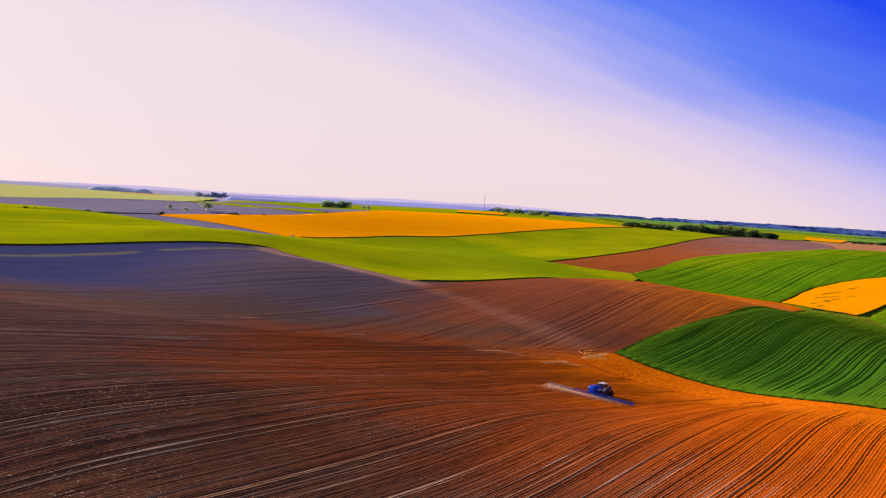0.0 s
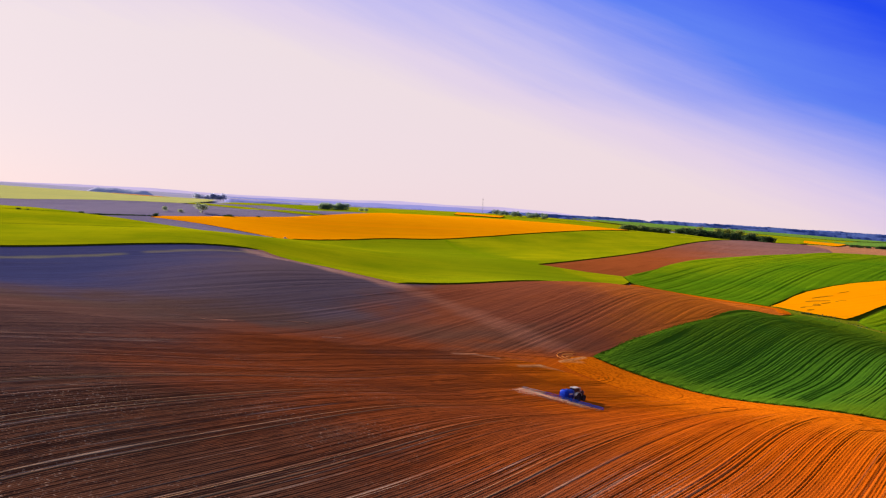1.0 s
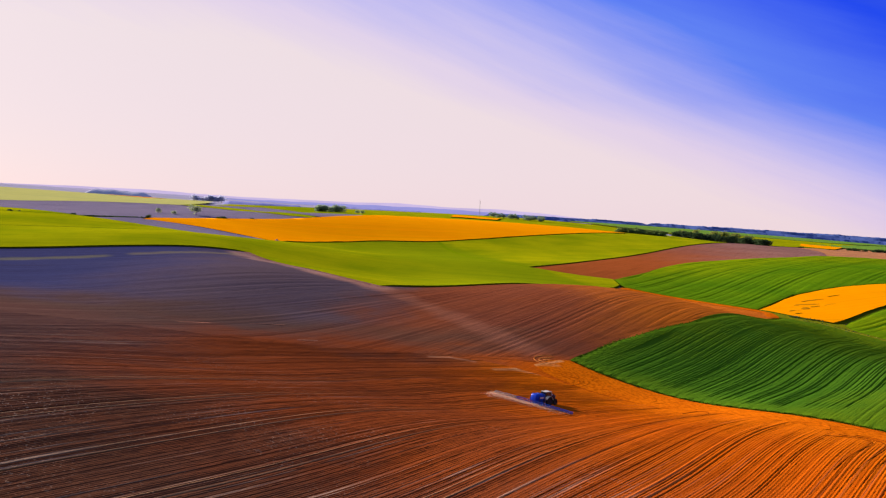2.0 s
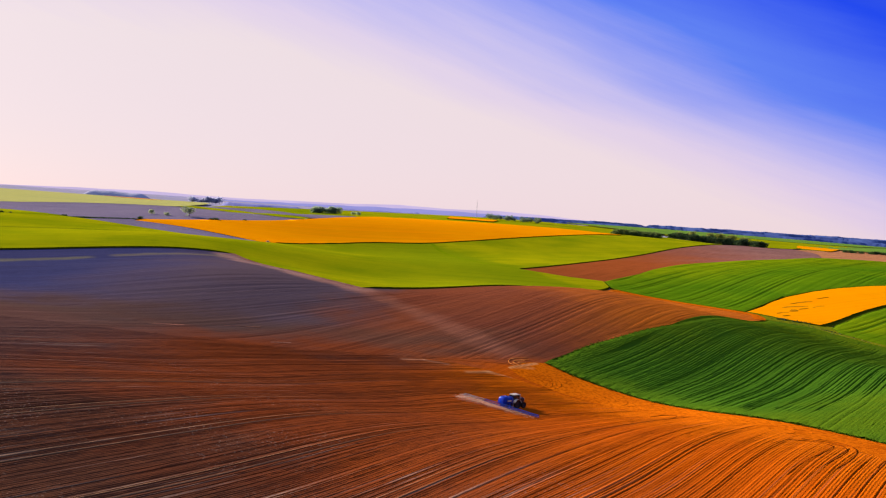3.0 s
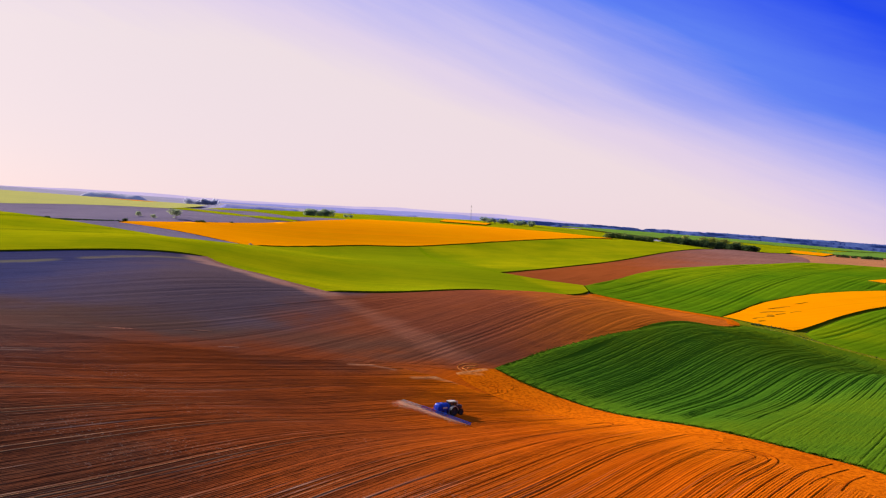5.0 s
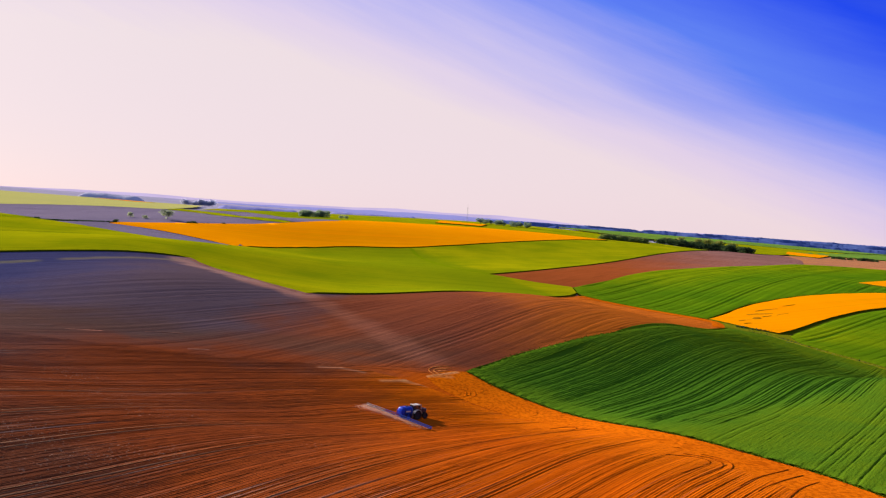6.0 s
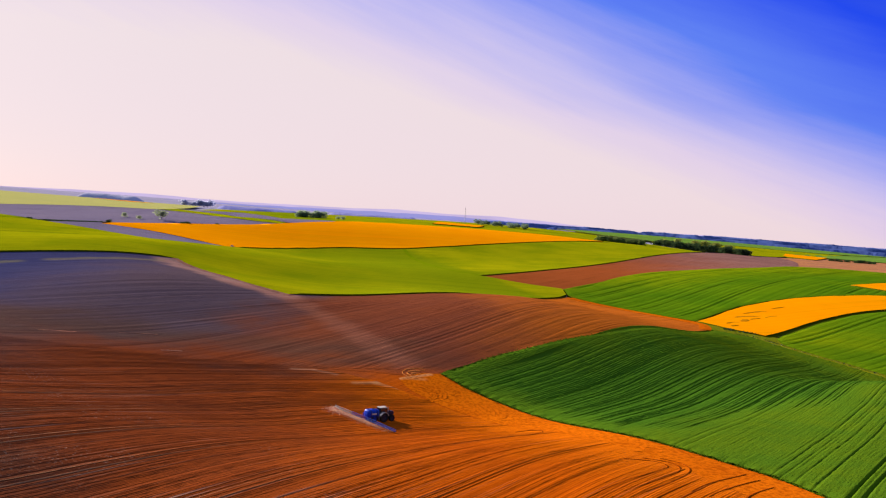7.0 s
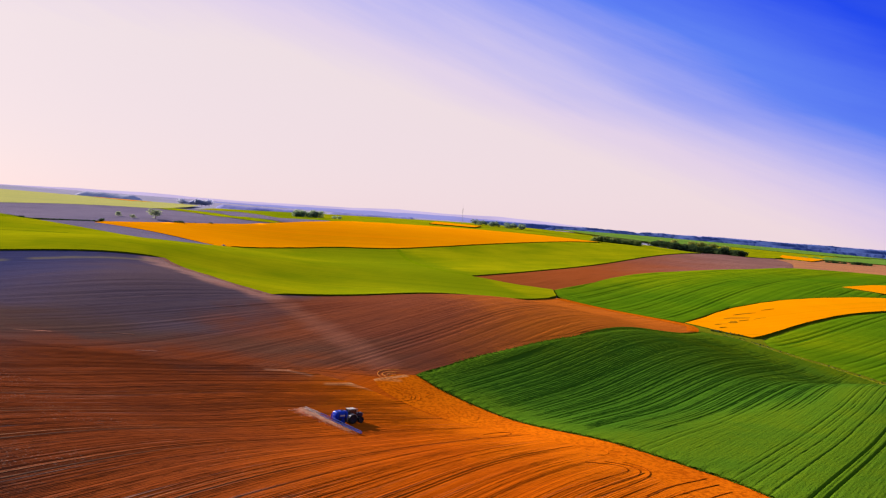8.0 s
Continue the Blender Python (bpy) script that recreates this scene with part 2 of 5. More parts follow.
        c = n.mix(n.maths("MULTIPLY", straw, n.maths("MULTIPLY_ADD", stubble, 0.55, 0.06)), c, (0.60, 0.42, 0.30))
        c = n.mix(n.maths("MULTIPLY", n.attribute("lane"), n.maths("MULTIPLY_ADD", stubble, 0.3, 0.15)), c, n.mix(stubble, (0.76, 0.22, 0.04), (0.64, 0.38, 0.20)))
    c = n.mix(n.ramp(clods, (0.35, 0.5), (0.5, 0.0)), c, n.mix(1.0, c, (0.55, 0.55, 0.6), "MULTIPLY"))
    return n.finish(c, clods, 0.09, 0.9)


def crop_material(name, leaf, shade, turn=0.0, broad=45.0, row=1.2, tip=None, rows=False, edge=None, rough=0.9, plot=None):
    """A dense stand of plants: leaf colour, uneven growth, rows; edge: the paler tone of the thin headland and of
    slopes brightened in colour;
    plot: (x at y = 0, lean, colour) of a greener sowing that ends at a seam."""
    n = Nodes(name, 0.8)
    patches = n.noise(broad, 4, (1, 1, 0), turn)
    streak = row_streaks(n, rows, turn, row)
    blades = n.noise(0.5, 3, (1, 1, 1))
    c = n.mix(n.ramp(patches, (0.33, 0.0), (0.7, 0.8)), leaf, shade)
    if plot:
        pos = n.node("ShaderNodeSeparateXYZ")
        n.link(n.position(), pos.inputs[0])
        d = n.maths("ADD", n.maths("MULTIPLY_ADD", pos.outputs[1], plot[1], -plot[0]), n.maths("ADD", pos.outputs[0], n.maths("MULTIPLY_ADD", n.noise(30.0, 4, (1, 1, 0)), 40.0, -20.0)))
        c = n.mix(n.maths("MULTIPLY", n.maths("MULTIPLY", n.span(d, 0.0, 14.0), n.span(d, -25.0, -190.0)), 0.75), c, plot[2])
    if edge:
        c = n.mix(n.maths("MULTIPLY", n.attribute("headland"), n.ramp(n.noise(16.0, 5, (1, 1, 0)), (0.34, 0.45), (0.6, 1.0))), c, edge)
    c = n.mix(n.ramp(streak, (0.45, 0.0), (0.70, 0.6 * min(1.0, rough / 0.9))), c, n.mix(1.0, c, (0.5, 0.62, 0.6), "MULTIPLY"))
    if tip:
        c = n.mix(n.ramp(blades, (0.45, 0.0), (0.62, 0.55)), c, tip)
    return n.finish(c, blades, 0.16, rough)


def plain_material(name, colour, roughness=0.5, metal=0.0, specular=0.4, grime=0.25):
    n = Nodes(name, roughness, specular)
    n.bsdf.inputs["Metallic"].default_value = metal
    dirt = n.noise(0.6, 4)
    return n.finish(n.mix(n.ramp(dirt, (0.45, 0.0), (0.75, grime)), colour, tuple(0.5 * v + 0.03 for v in colour)))


LOAM = ((0.58, 0.120, 0.005), (0.46, 0.090, 0.005))
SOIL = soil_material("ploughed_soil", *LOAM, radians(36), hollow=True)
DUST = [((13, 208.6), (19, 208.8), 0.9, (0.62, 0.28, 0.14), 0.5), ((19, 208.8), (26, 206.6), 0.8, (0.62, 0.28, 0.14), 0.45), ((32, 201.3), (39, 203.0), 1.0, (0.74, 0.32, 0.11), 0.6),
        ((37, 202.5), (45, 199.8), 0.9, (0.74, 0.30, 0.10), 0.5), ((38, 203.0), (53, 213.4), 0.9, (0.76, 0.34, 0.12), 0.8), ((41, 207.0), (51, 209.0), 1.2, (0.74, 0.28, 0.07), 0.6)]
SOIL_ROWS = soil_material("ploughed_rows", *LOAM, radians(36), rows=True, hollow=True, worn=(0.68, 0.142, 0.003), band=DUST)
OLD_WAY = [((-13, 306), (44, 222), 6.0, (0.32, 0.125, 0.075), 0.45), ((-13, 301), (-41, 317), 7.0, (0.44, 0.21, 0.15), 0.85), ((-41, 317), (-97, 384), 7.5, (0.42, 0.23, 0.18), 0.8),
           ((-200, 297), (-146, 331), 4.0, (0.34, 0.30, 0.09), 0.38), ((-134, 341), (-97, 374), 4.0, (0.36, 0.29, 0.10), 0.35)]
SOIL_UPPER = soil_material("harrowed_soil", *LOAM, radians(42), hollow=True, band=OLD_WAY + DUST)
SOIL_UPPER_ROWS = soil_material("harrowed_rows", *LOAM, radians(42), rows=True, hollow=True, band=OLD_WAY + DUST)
SOIL_HEAD = soil_material("headland_soil", (0.71, 0.155, 0.003), (0.60, 0.120, 0.003), radians(-30), 25.0, trodden=True, band=DUST)
SOIL_DUST = soil_material("dusty_track", (0.76, 0.29, 0.08), (0.66, 0.19, 0.03), radians(-30), 6.0, trodden=True)
SOIL_BACK = soil_material("far_soil", (0.31, 0.150, 0.122), (0.25, 0.118, 0.098), radians(36), west=(180.0, 430.0, (0.34, 0.082, 0.020)))
# Far bare soil; its purple-grey includes the haze of distance.
SOIL_GREY = soil_material("haze_grey_soil", (0.250, 0.205, 0.275), (0.200, 0.168, 0.245), radians(70))
SOIL_PATH = soil_material("worn_edge_soil", (0.36, 0.175, 0.115), (0.26, 0.115, 0.085), radians(-40), 10.0, trodden=True)
SOIL_PINK = soil_material("pale_soil", (0.58, 0.24, 0.09), (0.44, 0.19, 0.10), radians(70))
WHEAT = crop_material("young_wheat", (0.064, 0.166, 0.010), (0.036, 0.114, 0.008), radians(38), tip=(0.076, 0.168, 0.010), rows=True, row=0.6, edge=(0.128, 0.182, 0.004))
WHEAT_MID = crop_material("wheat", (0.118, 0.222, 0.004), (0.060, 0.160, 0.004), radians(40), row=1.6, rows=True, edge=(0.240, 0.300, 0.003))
WHEAT_BASE = crop_material("wheat_stand", (0.110, 0.195, 0.004), (0.050, 0.140, 0.004), radians(40), row=2.2)
BARLEY = crop_material("light_barley", (0.385, 0.365, 0.003), (0.180, 0.240, 0.002), radians(75), 60.0, 2.4, plot=(274.0, 0.36, (0.19, 0.25, 0.003)))
BARLEY_SEAM = crop_material("barley_seam", (0.21, 0.28, 0.001), (0.16, 0.235, 0.001), radians(75), 10.0, 2.0)
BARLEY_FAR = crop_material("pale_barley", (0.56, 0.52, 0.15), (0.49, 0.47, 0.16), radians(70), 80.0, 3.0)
RAPE = crop_material("rapeseed_bloom", (1.0, 0.338, 0.0005), (0.95, 0.290, 0.0005), radians(70), 60.0, 3.0, rough=0.35)
GRASS = crop_material("verge_grass", (0.21, 0.215, 0.004), (0.11, 0.155, 0.003), radians(20), 8.0, 1.0, tip=(0.2, 0.17, 0.02))
# Ground colour holds the pale violet of distance haze.
COUNTRY = crop_material("hazed_country", (0.43, 0.38, 0.50), (0.36, 0.34, 0.45), radians(70), 300.0, 30.0)
FAR_GREEN = crop_material("far_wheat", (0.19, 0.32, 0.04), (0.13, 0.26, 0.04), radians(70), 60.0, 6.0)
STALKS = crop_material("crop_stalks", (0.110, 0.120, 0.005), (0.055, 0.070, 0.004), 0.0, 3.0, 0.5)
BLUE_PAINT = plain_material("blue_paint", (0.001, 0.040, 0.50), 0.35, 0.0, 0.18)
BOOM_PAINT = plain_material("deep_blue_paint", (0.001, 0.030, 0.25), 0.5, 0.0, 0.08)
DARK_PAINT = plain_material("dark_navy_paint", (0.012, 0.018, 0.05), 0.4, 0.0, 0.2)
GREY_PAINT = plain_material("light_grey_paint", (0.55, 0.52, 0.50), 0.45)
BEIGE_PAINT = plain_material("pale_beige_paint", (0.56, 0.50, 0.42), 0.5)
STEEL = plain_material("dull_steel", (0.32, 0.33, 0.36), 0.45, 0.6)
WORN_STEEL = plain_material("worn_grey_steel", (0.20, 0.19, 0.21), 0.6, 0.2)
RUBBER = plain_material("tyre_rubber", (0.018, 0.017, 0.018), 0.85, 0.0, 0.2, 0.6)
LAMP_RED = plain_material("red_lens", (0.5, 0.01, 0.01), 0.2)
LAMP_CLEAR = plain_material("clear_lens", (0.7, 0.7, 0.65), 0.15)
BARK = plain_material("bark", (0.09, 0.06, 0.045), 0.95, 0.0, 0.1)
STONE = plain_material("field_stone", (0.42, 0.38, 0.36), 0.9, 0.0, 0.2)


def glass_material():
    n = Nodes("tinted_cab_glass", 0.05, 0.5)
    n.bsdf.inputs["Transmission Weight"].default_value = 0.7
    return n.finish((0.06, 0.075, 0.085))


def leaf_material(name, light, dark, through=0.45):
    n = Nodes(name, 0.75)
    isl = n.node("ShaderNodeNewGeometry")
    c = n.mix(isl.outputs["Random Per Island"], light, dark)
    c = n.mix(n.ramp(n.noise(1.5, 2), (0.4, 0.0), (0.7, 0.5)), c, dark)
    n.finish(c)
    back = n.node("ShaderNodeBsdfTranslucent")
    n.link(c, back.inputs["Color"])
    both = n.node("ShaderNodeMixShader")
    both.inputs[0].default_value = through
    n.link(n.bsdf.outputs[0], both.inputs[1])
    n.link(back.outputs[0], both.inputs[2])
    n.link(both.outputs[0], n.nt.nodes["Material Output"].inputs["Surface"])
    return n.mat


GLASS = glass_material()
# Far canopies: the paleness and blue of haze are mixed into their colours.
WOOD_MIST = crop_material("haze_pale_canopy", (0.60, 0.57, 0.72), (0.52, 0.50, 0.64), 0.0, 30.0, 8.0)
WOOD_VIOLET = crop_material("haze_violet_canopy", (0.34, 0.33, 0.64), (0.28, 0.28, 0.56), 0.0, 60.0, 20.0, rough=0.5)
WOOD_BLUE = crop_material("haze_blue_canopy", (0.095, 0.145, 0.38), (0.060, 0.100, 0.29), 0.0, 60.0, 9.0, rough=0.5)
LEAF_EDGE = leaf_material("edge_leaves", (0.11, 0.17, 0.008), (0.045, 0.09, 0.005), 0.4)
DROPS = leaf_material("spray_drops", (0.95, 0.82, 0.72), (0.93, 0.78, 0.68), 0.6)
# Copse green, with some bluish haze mixed into the colour.
LEAF = leaf_material("leaves", (0.38, 0.47, 0.28), (0.30, 0.39, 0.25), 0.7)
LEAF_PALE = leaf_material("spring_leaves", (0.46, 0.50, 0.30), (0.32, 0.38, 0.24), 0.6)
LEAF_WEED = leaf_material("dry_weeds", (0.40, 0.40, 0.10), (0.26, 0.30, 0.06), 0.6)
LEAF_HEDGE = leaf_material("hedge_leaves", (0.30, 0.37, 0.10), (0.12, 0.19, 0.06), 0.55)
# Hedge green made hazier in its colour.
LEAF_WOOD = leaf_material("scattered_wood_leaves", (0.34, 0.42, 0.26), (0.20, 0.28, 0.20), 0.55)
LEAF_DARK = leaf_material("dark_leaves", (0.110, 0.160, 0.050), (0.040, 0.080, 0.038))
# Leaf colour paled and blued to stand for the air in between.
LEAF_HAZE = leaf_material("haze_tinted_leaves", (0.56, 0.58, 0.74), (0.50, 0.53, 0.68), 0.7)

# ---- the lie of the land: broad swells and hollows (x, y, radius, height) ----
BASE = 23.09
SWELLS = [(-26, 53, 58, 8.6), (-16, 78, 40, -13.0), (-34, 124, 41, 3.1), (43, 150, 51, 18.4), (46, 158, 40, -18.4),
          (-10, 160, 40, -8.6), (183, 186, 45, 9.8), (111, 214, 40, -7.8), (260, 271, 149, -18.7), (-62, 303, 54, 23.5),
          (-52, 310, 93, -25.5), (85, 315, 71, 25.7), (105, 328, 136, -12.9), (-149, 357, 163, 4.1), (-178, 396, 94, -18.2),
          (260, 400, 79, 5.6), (-144, 402, 74, 24.4), (169, 450, 79, -8.1), (321, 566, 108, 3.1)]
DIPS = [(210, 220, 20, 8.2), (230, 200, 20, -4.7), (60, 100, 20, -4.4), (47, 160, 15, -0.35), (70, 180, 20, -1.3),
        (-70, 60, 20, -6.4), (20, 90, 20, -3.5), (-10, 150, 20, 1.0), (170, 290, 20, 0.9), (110, 170, 20, 1.0),
        (110, 130, 20, -1.3), (70, 140, 20, 0.8), (140, 120, 20, 1.9)]
FAR_SWELLS = [(-394, -239, 172, -9.9), (-33, -137, 138, -4.4), (564, -118, 473, -10.0), (-52, 665, 113, -21.1), (196, 720, 133, -13.3),
              (-91, 815, 140, 10.6), (-548, 924, 253, -6.1), (590, 1164, 219, -9.6), (-1252, 1503, 336, 6.0), (270, 1565, 452, 10.8),
              (-692, 2876, 551, -19.1), (-2833, 3845, 2096, 33.4)]


def height(x, y):
    x, y = np.asarray(x, float), np.asarray(y, float)
    z = np.full(np.broadcast(x, y).shape, BASE)
    for cx, cy, r, h in SWELLS + DIPS + FAR_SWELLS:
        z = z + h * np.exp(-((x - cx) ** 2 + (y - cy) ** 2) / (2.0 * r * r))
    return z


def ground_at(x, y):
    return float(height(x, y))


def mesh_from(name, verts, faces, material, smooth=True):
    me = bpy.data.meshes.new(name)
    me.from_pydata(verts, [], faces)
    me.materials.append(material)
    if smooth:
        me.polygons.foreach_set("use_smooth", [True] * len(me.polygons))
    me.update()
    return me


def wobble(x, y, size, seed=0.0):
    """Smooth unevenness between about -1 and 1, for arrays."""
    a = np.sin(x / size * 1.7 + seed) + np.sin(y / size * 1.9 + seed * 2.3) + np.sin((x + y) / size * 1.1 + seed * 0.7)
    b = np.sin((x - y * 0.6) / size * 3.7 + seed * 1.3) + np.sin((y + x * 0.4) / size * 4.1 + seed)
    return (a + 0.6 * b) / 3.4


def build_ground():
    rings = np.concatenate([[0.0], np.geomspace(12, 4880, 110)])
    n = 220
    ang = np.linspace(0, 2 * math.pi, n, endpoint=False)
    R, A = np.meshgrid(rings[1:], ang, indexing="ij")
    X, Y = 30 + R * np.sin(A), 120 + R * np.cos(A)
    Z = height(X, Y) - 0.35 - 0.0022 * R
    verts = [(30.0, 120.0, ground_at(30, 120) - 0.35)] + [tuple(v) for v in np.stack([X, Y, Z], -1).reshape(-1, 3)]
    faces = [(0, 1 + (k + 1) % n, 1 + k) for k in range(n)]
    for i in range(len(rings) - 2):
        for k in range(n):
            a, b = 1 + i * n + k, 1 + i * n + (k + 1) % n
            faces.append((a, b, b + n, a + n))
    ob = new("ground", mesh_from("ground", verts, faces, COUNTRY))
    tagged(ob, "rolling open farmland to the horizon, tinted with distance haze", "ground", kind="structure")


build_ground()


def rounded(points, times=2, closed=True):
    """Corner cutting: a softly curved outline through a few corners; sharp corners stay."""
    p = np.array(points, float)
    for _ in range(times):
        out = []
        for a, b, c in zip(np.roll(p, 1, 0), p, np.roll(p, -1, 0)):
            u, v = b - a, c - b
            sharp = u @ v < 0.64 * np.linalg.norm(u) * np.linalg.norm(v)
            out += [b] if sharp else [b + 0.18 * (a - b), b + 0.18 * (c - b)]
        p = np.array(out)
    return p


def densified(p, step):
    out = []
    for a, b in zip(p, np.roll(p, -1, 0)):
        k = max(1, int(np.linalg.norm(b - a) / step))
        out += [a + (b - a) * i / k for i in range(k)]
    return np.array(out)


def inside(p, x, y):
    hit = np.zeros(x.shape, bool)
    for (x1, y1), (x2, y2) in zip(p, np.roll(p, -1, 0)):
        if y1 != y2:
            hit ^= ((y1 > y) != (y2 > y)) & (x < (x2 - x1) * (y - y1) / (y2 - y1) + x1)
    return hit


def line_gap(path, x, y):
    d = np.full(np.shape(x), 1e9)
    for px, py in densified(np.array(list(path) + list(path)[-2:0:-1], float), 6.0):
        np.minimum(d, np.hypot(x - px, y - py), out=d)
    return d


def parcel(name, corners, lift, step, material, label, category="field", relief=0.0, size=6.0, rounds=2, rough=0.0, thin=None):
    """A field draped over the land: its cover stands `lift` above the soil and ends in a real edge."""
    rim = densified(rounded(corners, rounds), step)
    if rough:
        rim = rim + rough * np.stack([wobble(rim[:, 0], rim[:, 1], step * 2.2, 1.0), wobble(rim[:, 1], rim[:, 0], step * 2.7, 4.0)], 1)
    lo, hi = rim.min(0), rim.max(0)
    gx, gy = np.meshgrid(np.arange(lo[0], hi[0], step), np.arange(lo[1], hi[1], step))
    gx = gx + step * 0.5 * (np.arange(gx.shape[0]) % 2)[:, None]
    gx, gy = gx.ravel(), gy.ravel()
    keep = inside(rim, gx, gy)
    gx, gy = gx[keep], gy[keep]
    far = np.ones(len(gx), bool)
    for i in range(0, len(rim), 64):
        d = np.hypot(gx[:, None] - rim[None, i:i + 64, 0], gy[:, None] - rim[None, i:i + 64, 1]).min(1)
        far &= d > step * 0.45
    pts = [Vector(p) for p in rim] + [Vector(p) for p in zip(gx[far], gy[far])]
    k = len(rim)
    v2, _, faces, ov, _, _ = delaunay_2d_cdt(pts, [(i, (i + 1) % k) for i in range(k)], [], 1, 1e-4)
    X, Y = np.array([v.x for v in v2]), np.array([v.y for v in v2])
    stand = np.full(X.shape, lift)
    if thin is not None:                             # where the crop thins out towards a worn edge
        stand = lift * np.clip(line_gap(thin, X, Y) / 9.0, 0.08, 1)
    Z = height(X, Y) + stand + relief * wobble(X, Y, size, lift)
    verts = [tuple(v) for v in np.stack([X, Y, Z], -1)]
    faces = [tuple(f) for f in faces]
    where = {}
    for i, o in enumerate(ov):
        for j in o:
            where[j] = i
    edge = [where[i] for i in range(k) if i in where]
    n, k, top = len(verts), len(edge), len(faces)
    if lift > 0.2:                                   # the standing crop's own side
        verts += [verts[i] for i in edge] + [(verts[i][0], verts[i][1], verts[i][2] - stand[i] - 0.8) for i in edge]
        for i in range(k):
            j = (i + 1) % k
            if edge[i] != edge[j]:
                faces.append((n + i, n + k + i, n + k + j, n + j))
    me = mesh_from(name, verts, faces, material)
    me.materials.append(STALKS)
    for f in me.polygons[top:]:
        f.material_index = 1
    if me.polygons[0].normal.z < 0:
        me.flip_normals()
    return tagged(new(name, me), label, category, kind="structure")


# corners that neighbouring fields share
SOUTH_EDGE = [(56, 215), (63, 206.5), (68, 201.5), (75, 194), (81.5, 185.5), (89, 173.5), (94.5, 164.5), (102, 153), (109.5, 140.5), (116, 129.5), (120, 117), (133, 85), (160, 40)]
NORTH_EDGE = [(198, 373), (176, 343), (151.7, 313.8), (120.5, 278.5), (98, 260.5), (73.3, 237), (57, 215.2)]
DITCH = [(205, 369), (213, 362), (219, 345), (225, 330), (235, 313), (244, 288), (258, 250), (285, 190), (330, 100)]
CREST = [(-95, 393), (-118, 381), (-141, 365.5), (-172, 349), (-208, 330), (-300, 285)]
VALLEY = [(-330, 215), (-150, 200), (-90, 203), (-40, 208), (0, 210), (25, 211), (50, 211)]

parcel("ploughed_field", [(-330, 215), (-150, 201), (-90, 204), (-40, 209), (0, 211), (25, 212), (45, 232), (75, 242), (85, 225)] + SOUTH_EDGE[2:] + [(100, -60), (-250, -60), (-400, 60)],
       -0.06, 6.0, SOIL, "brown ploughed field sloping into a hollow")
parcel("headland", [(44, 208), (47, 201), (54, 193), (66, 182), (78, 170), (88, 158), (95, 145), (101, 131), (106, 118), (112, 96), (120, 55), (160, 41)] + SOUTH_EDGE[::-1][1:] + [(50, 214)],
       0.03, 3.0, SOIL_HEAD, "bright orange trodden headland along the wheat", rounds=1)
parcel("harrowed_field", VALLEY + [(56, 214)] + NORTH_EDGE[::-1] + [(203, 405), (138, 476), (100, 430), (57, 374), (22, 338), (-12.5, 306.5), (-37, 322), (-66, 360)] + CREST,
       0.0, 7.0, SOIL_UPPER, "reddish harrowed field on a rounded rise")
parcel("wheat_field", SOUTH_EDGE + DITCH[::-1] + NORTH_EDGE, 0.12, 4.0, WHEAT_BASE, "dark green young wheat field on a hillside", rounds=1)
parcel("rapeseed_field", [(199, 402), (237, 445), (276, 467.5), (312, 479.5), (352, 489), (450, 492), (450, 470), (395, 456), (336, 441), (300, 426.5), (263, 402.5), (221.5, 366), (210, 380)],
       0.9, 5.0, RAPE, "small yellow rapeseed field in full bloom", relief=0.12, rounds=1)
parcel("wheat_field", [(226, 365), (265, 400), (302, 424), (338, 438.5), (397, 453), (520, 460), (500, 100), (332, 100), (287, 190), (260, 250), (246.5, 290), (237.5, 315), (228, 331), (222, 347)],
       0.3, 6.0, WHEAT_BASE, "green wheat field beside a grassy ditch", rounds=1)
parcel("wheat_field", [(139, 477), (199, 405), (236, 448), (275, 470.5), (311, 482), (352, 491.5), (450, 495), (800, 500), (760, 600), (560, 700), (490, 760), (430, 770), (379, 730), (321, 702), (245, 642), (188, 567), (159, 520), (140, 507)],
       0.35, 8.0, WHEAT_BASE, "green wheat field on a gentle rise", rounds=1)
parcel("rapeseed_field", [(361, 537), (375, 507), (520, 500), (520, 580), (410, 570)], 1.4, 6.0, RAPE, "narrow yellow rapeseed strip in bloom", rounds=1)
parcel("fallow_field", [(81, 538), (110, 516), (139, 506), (159, 520), (188, 567), (245, 642), (321, 702), (379, 730), (430, 770), (478, 865), (560, 1085), (512, 1103), (430, 1010), (355, 910), (283, 820), (214, 726), (136, 608)],
       0.05, 10.0, SOIL_BACK, "bare brown field between green crops", rounds=1)
parcel("fallow_field", [(433, 772), (490, 762), (560, 702), (760, 602), (1000, 560), (1050, 1000), (693, 1180), (600, 1110), (562, 1085), (480, 865)],
       0.05, 14.0, SOIL_PINK, "pale pinkish bare field on a far slope", rounds=1)
parcel("barley_field", [(-12.5, 307), (22, 339), (57, 375), (100, 431), (138, 477), (139, 506), (110, 515), (80, 537), (135, 609), (213, 727), (282, 821), (354, 911), (420, 1000), (300, 1040), (232, 986), (77, 792), (8.7, 734), (-54, 710), (-95, 660), (-124, 588), (-150, 560), (-175, 545), (-293, 602), (-312, 612), (-351, 600), (-520, 640), (-640, 480), (-400, 300), (-300, 286), (-208, 331), (-172, 350), (-141, 366.5), (-118, 382), (-95, 394), (-66, 361), (-37, 323)],
       0.75, 7.0, BARLEY, "light green barley field in the sun", rounds=1, thin=[(-12.5, 307), (-37, 323), (-66, 361), (-95, 394)])
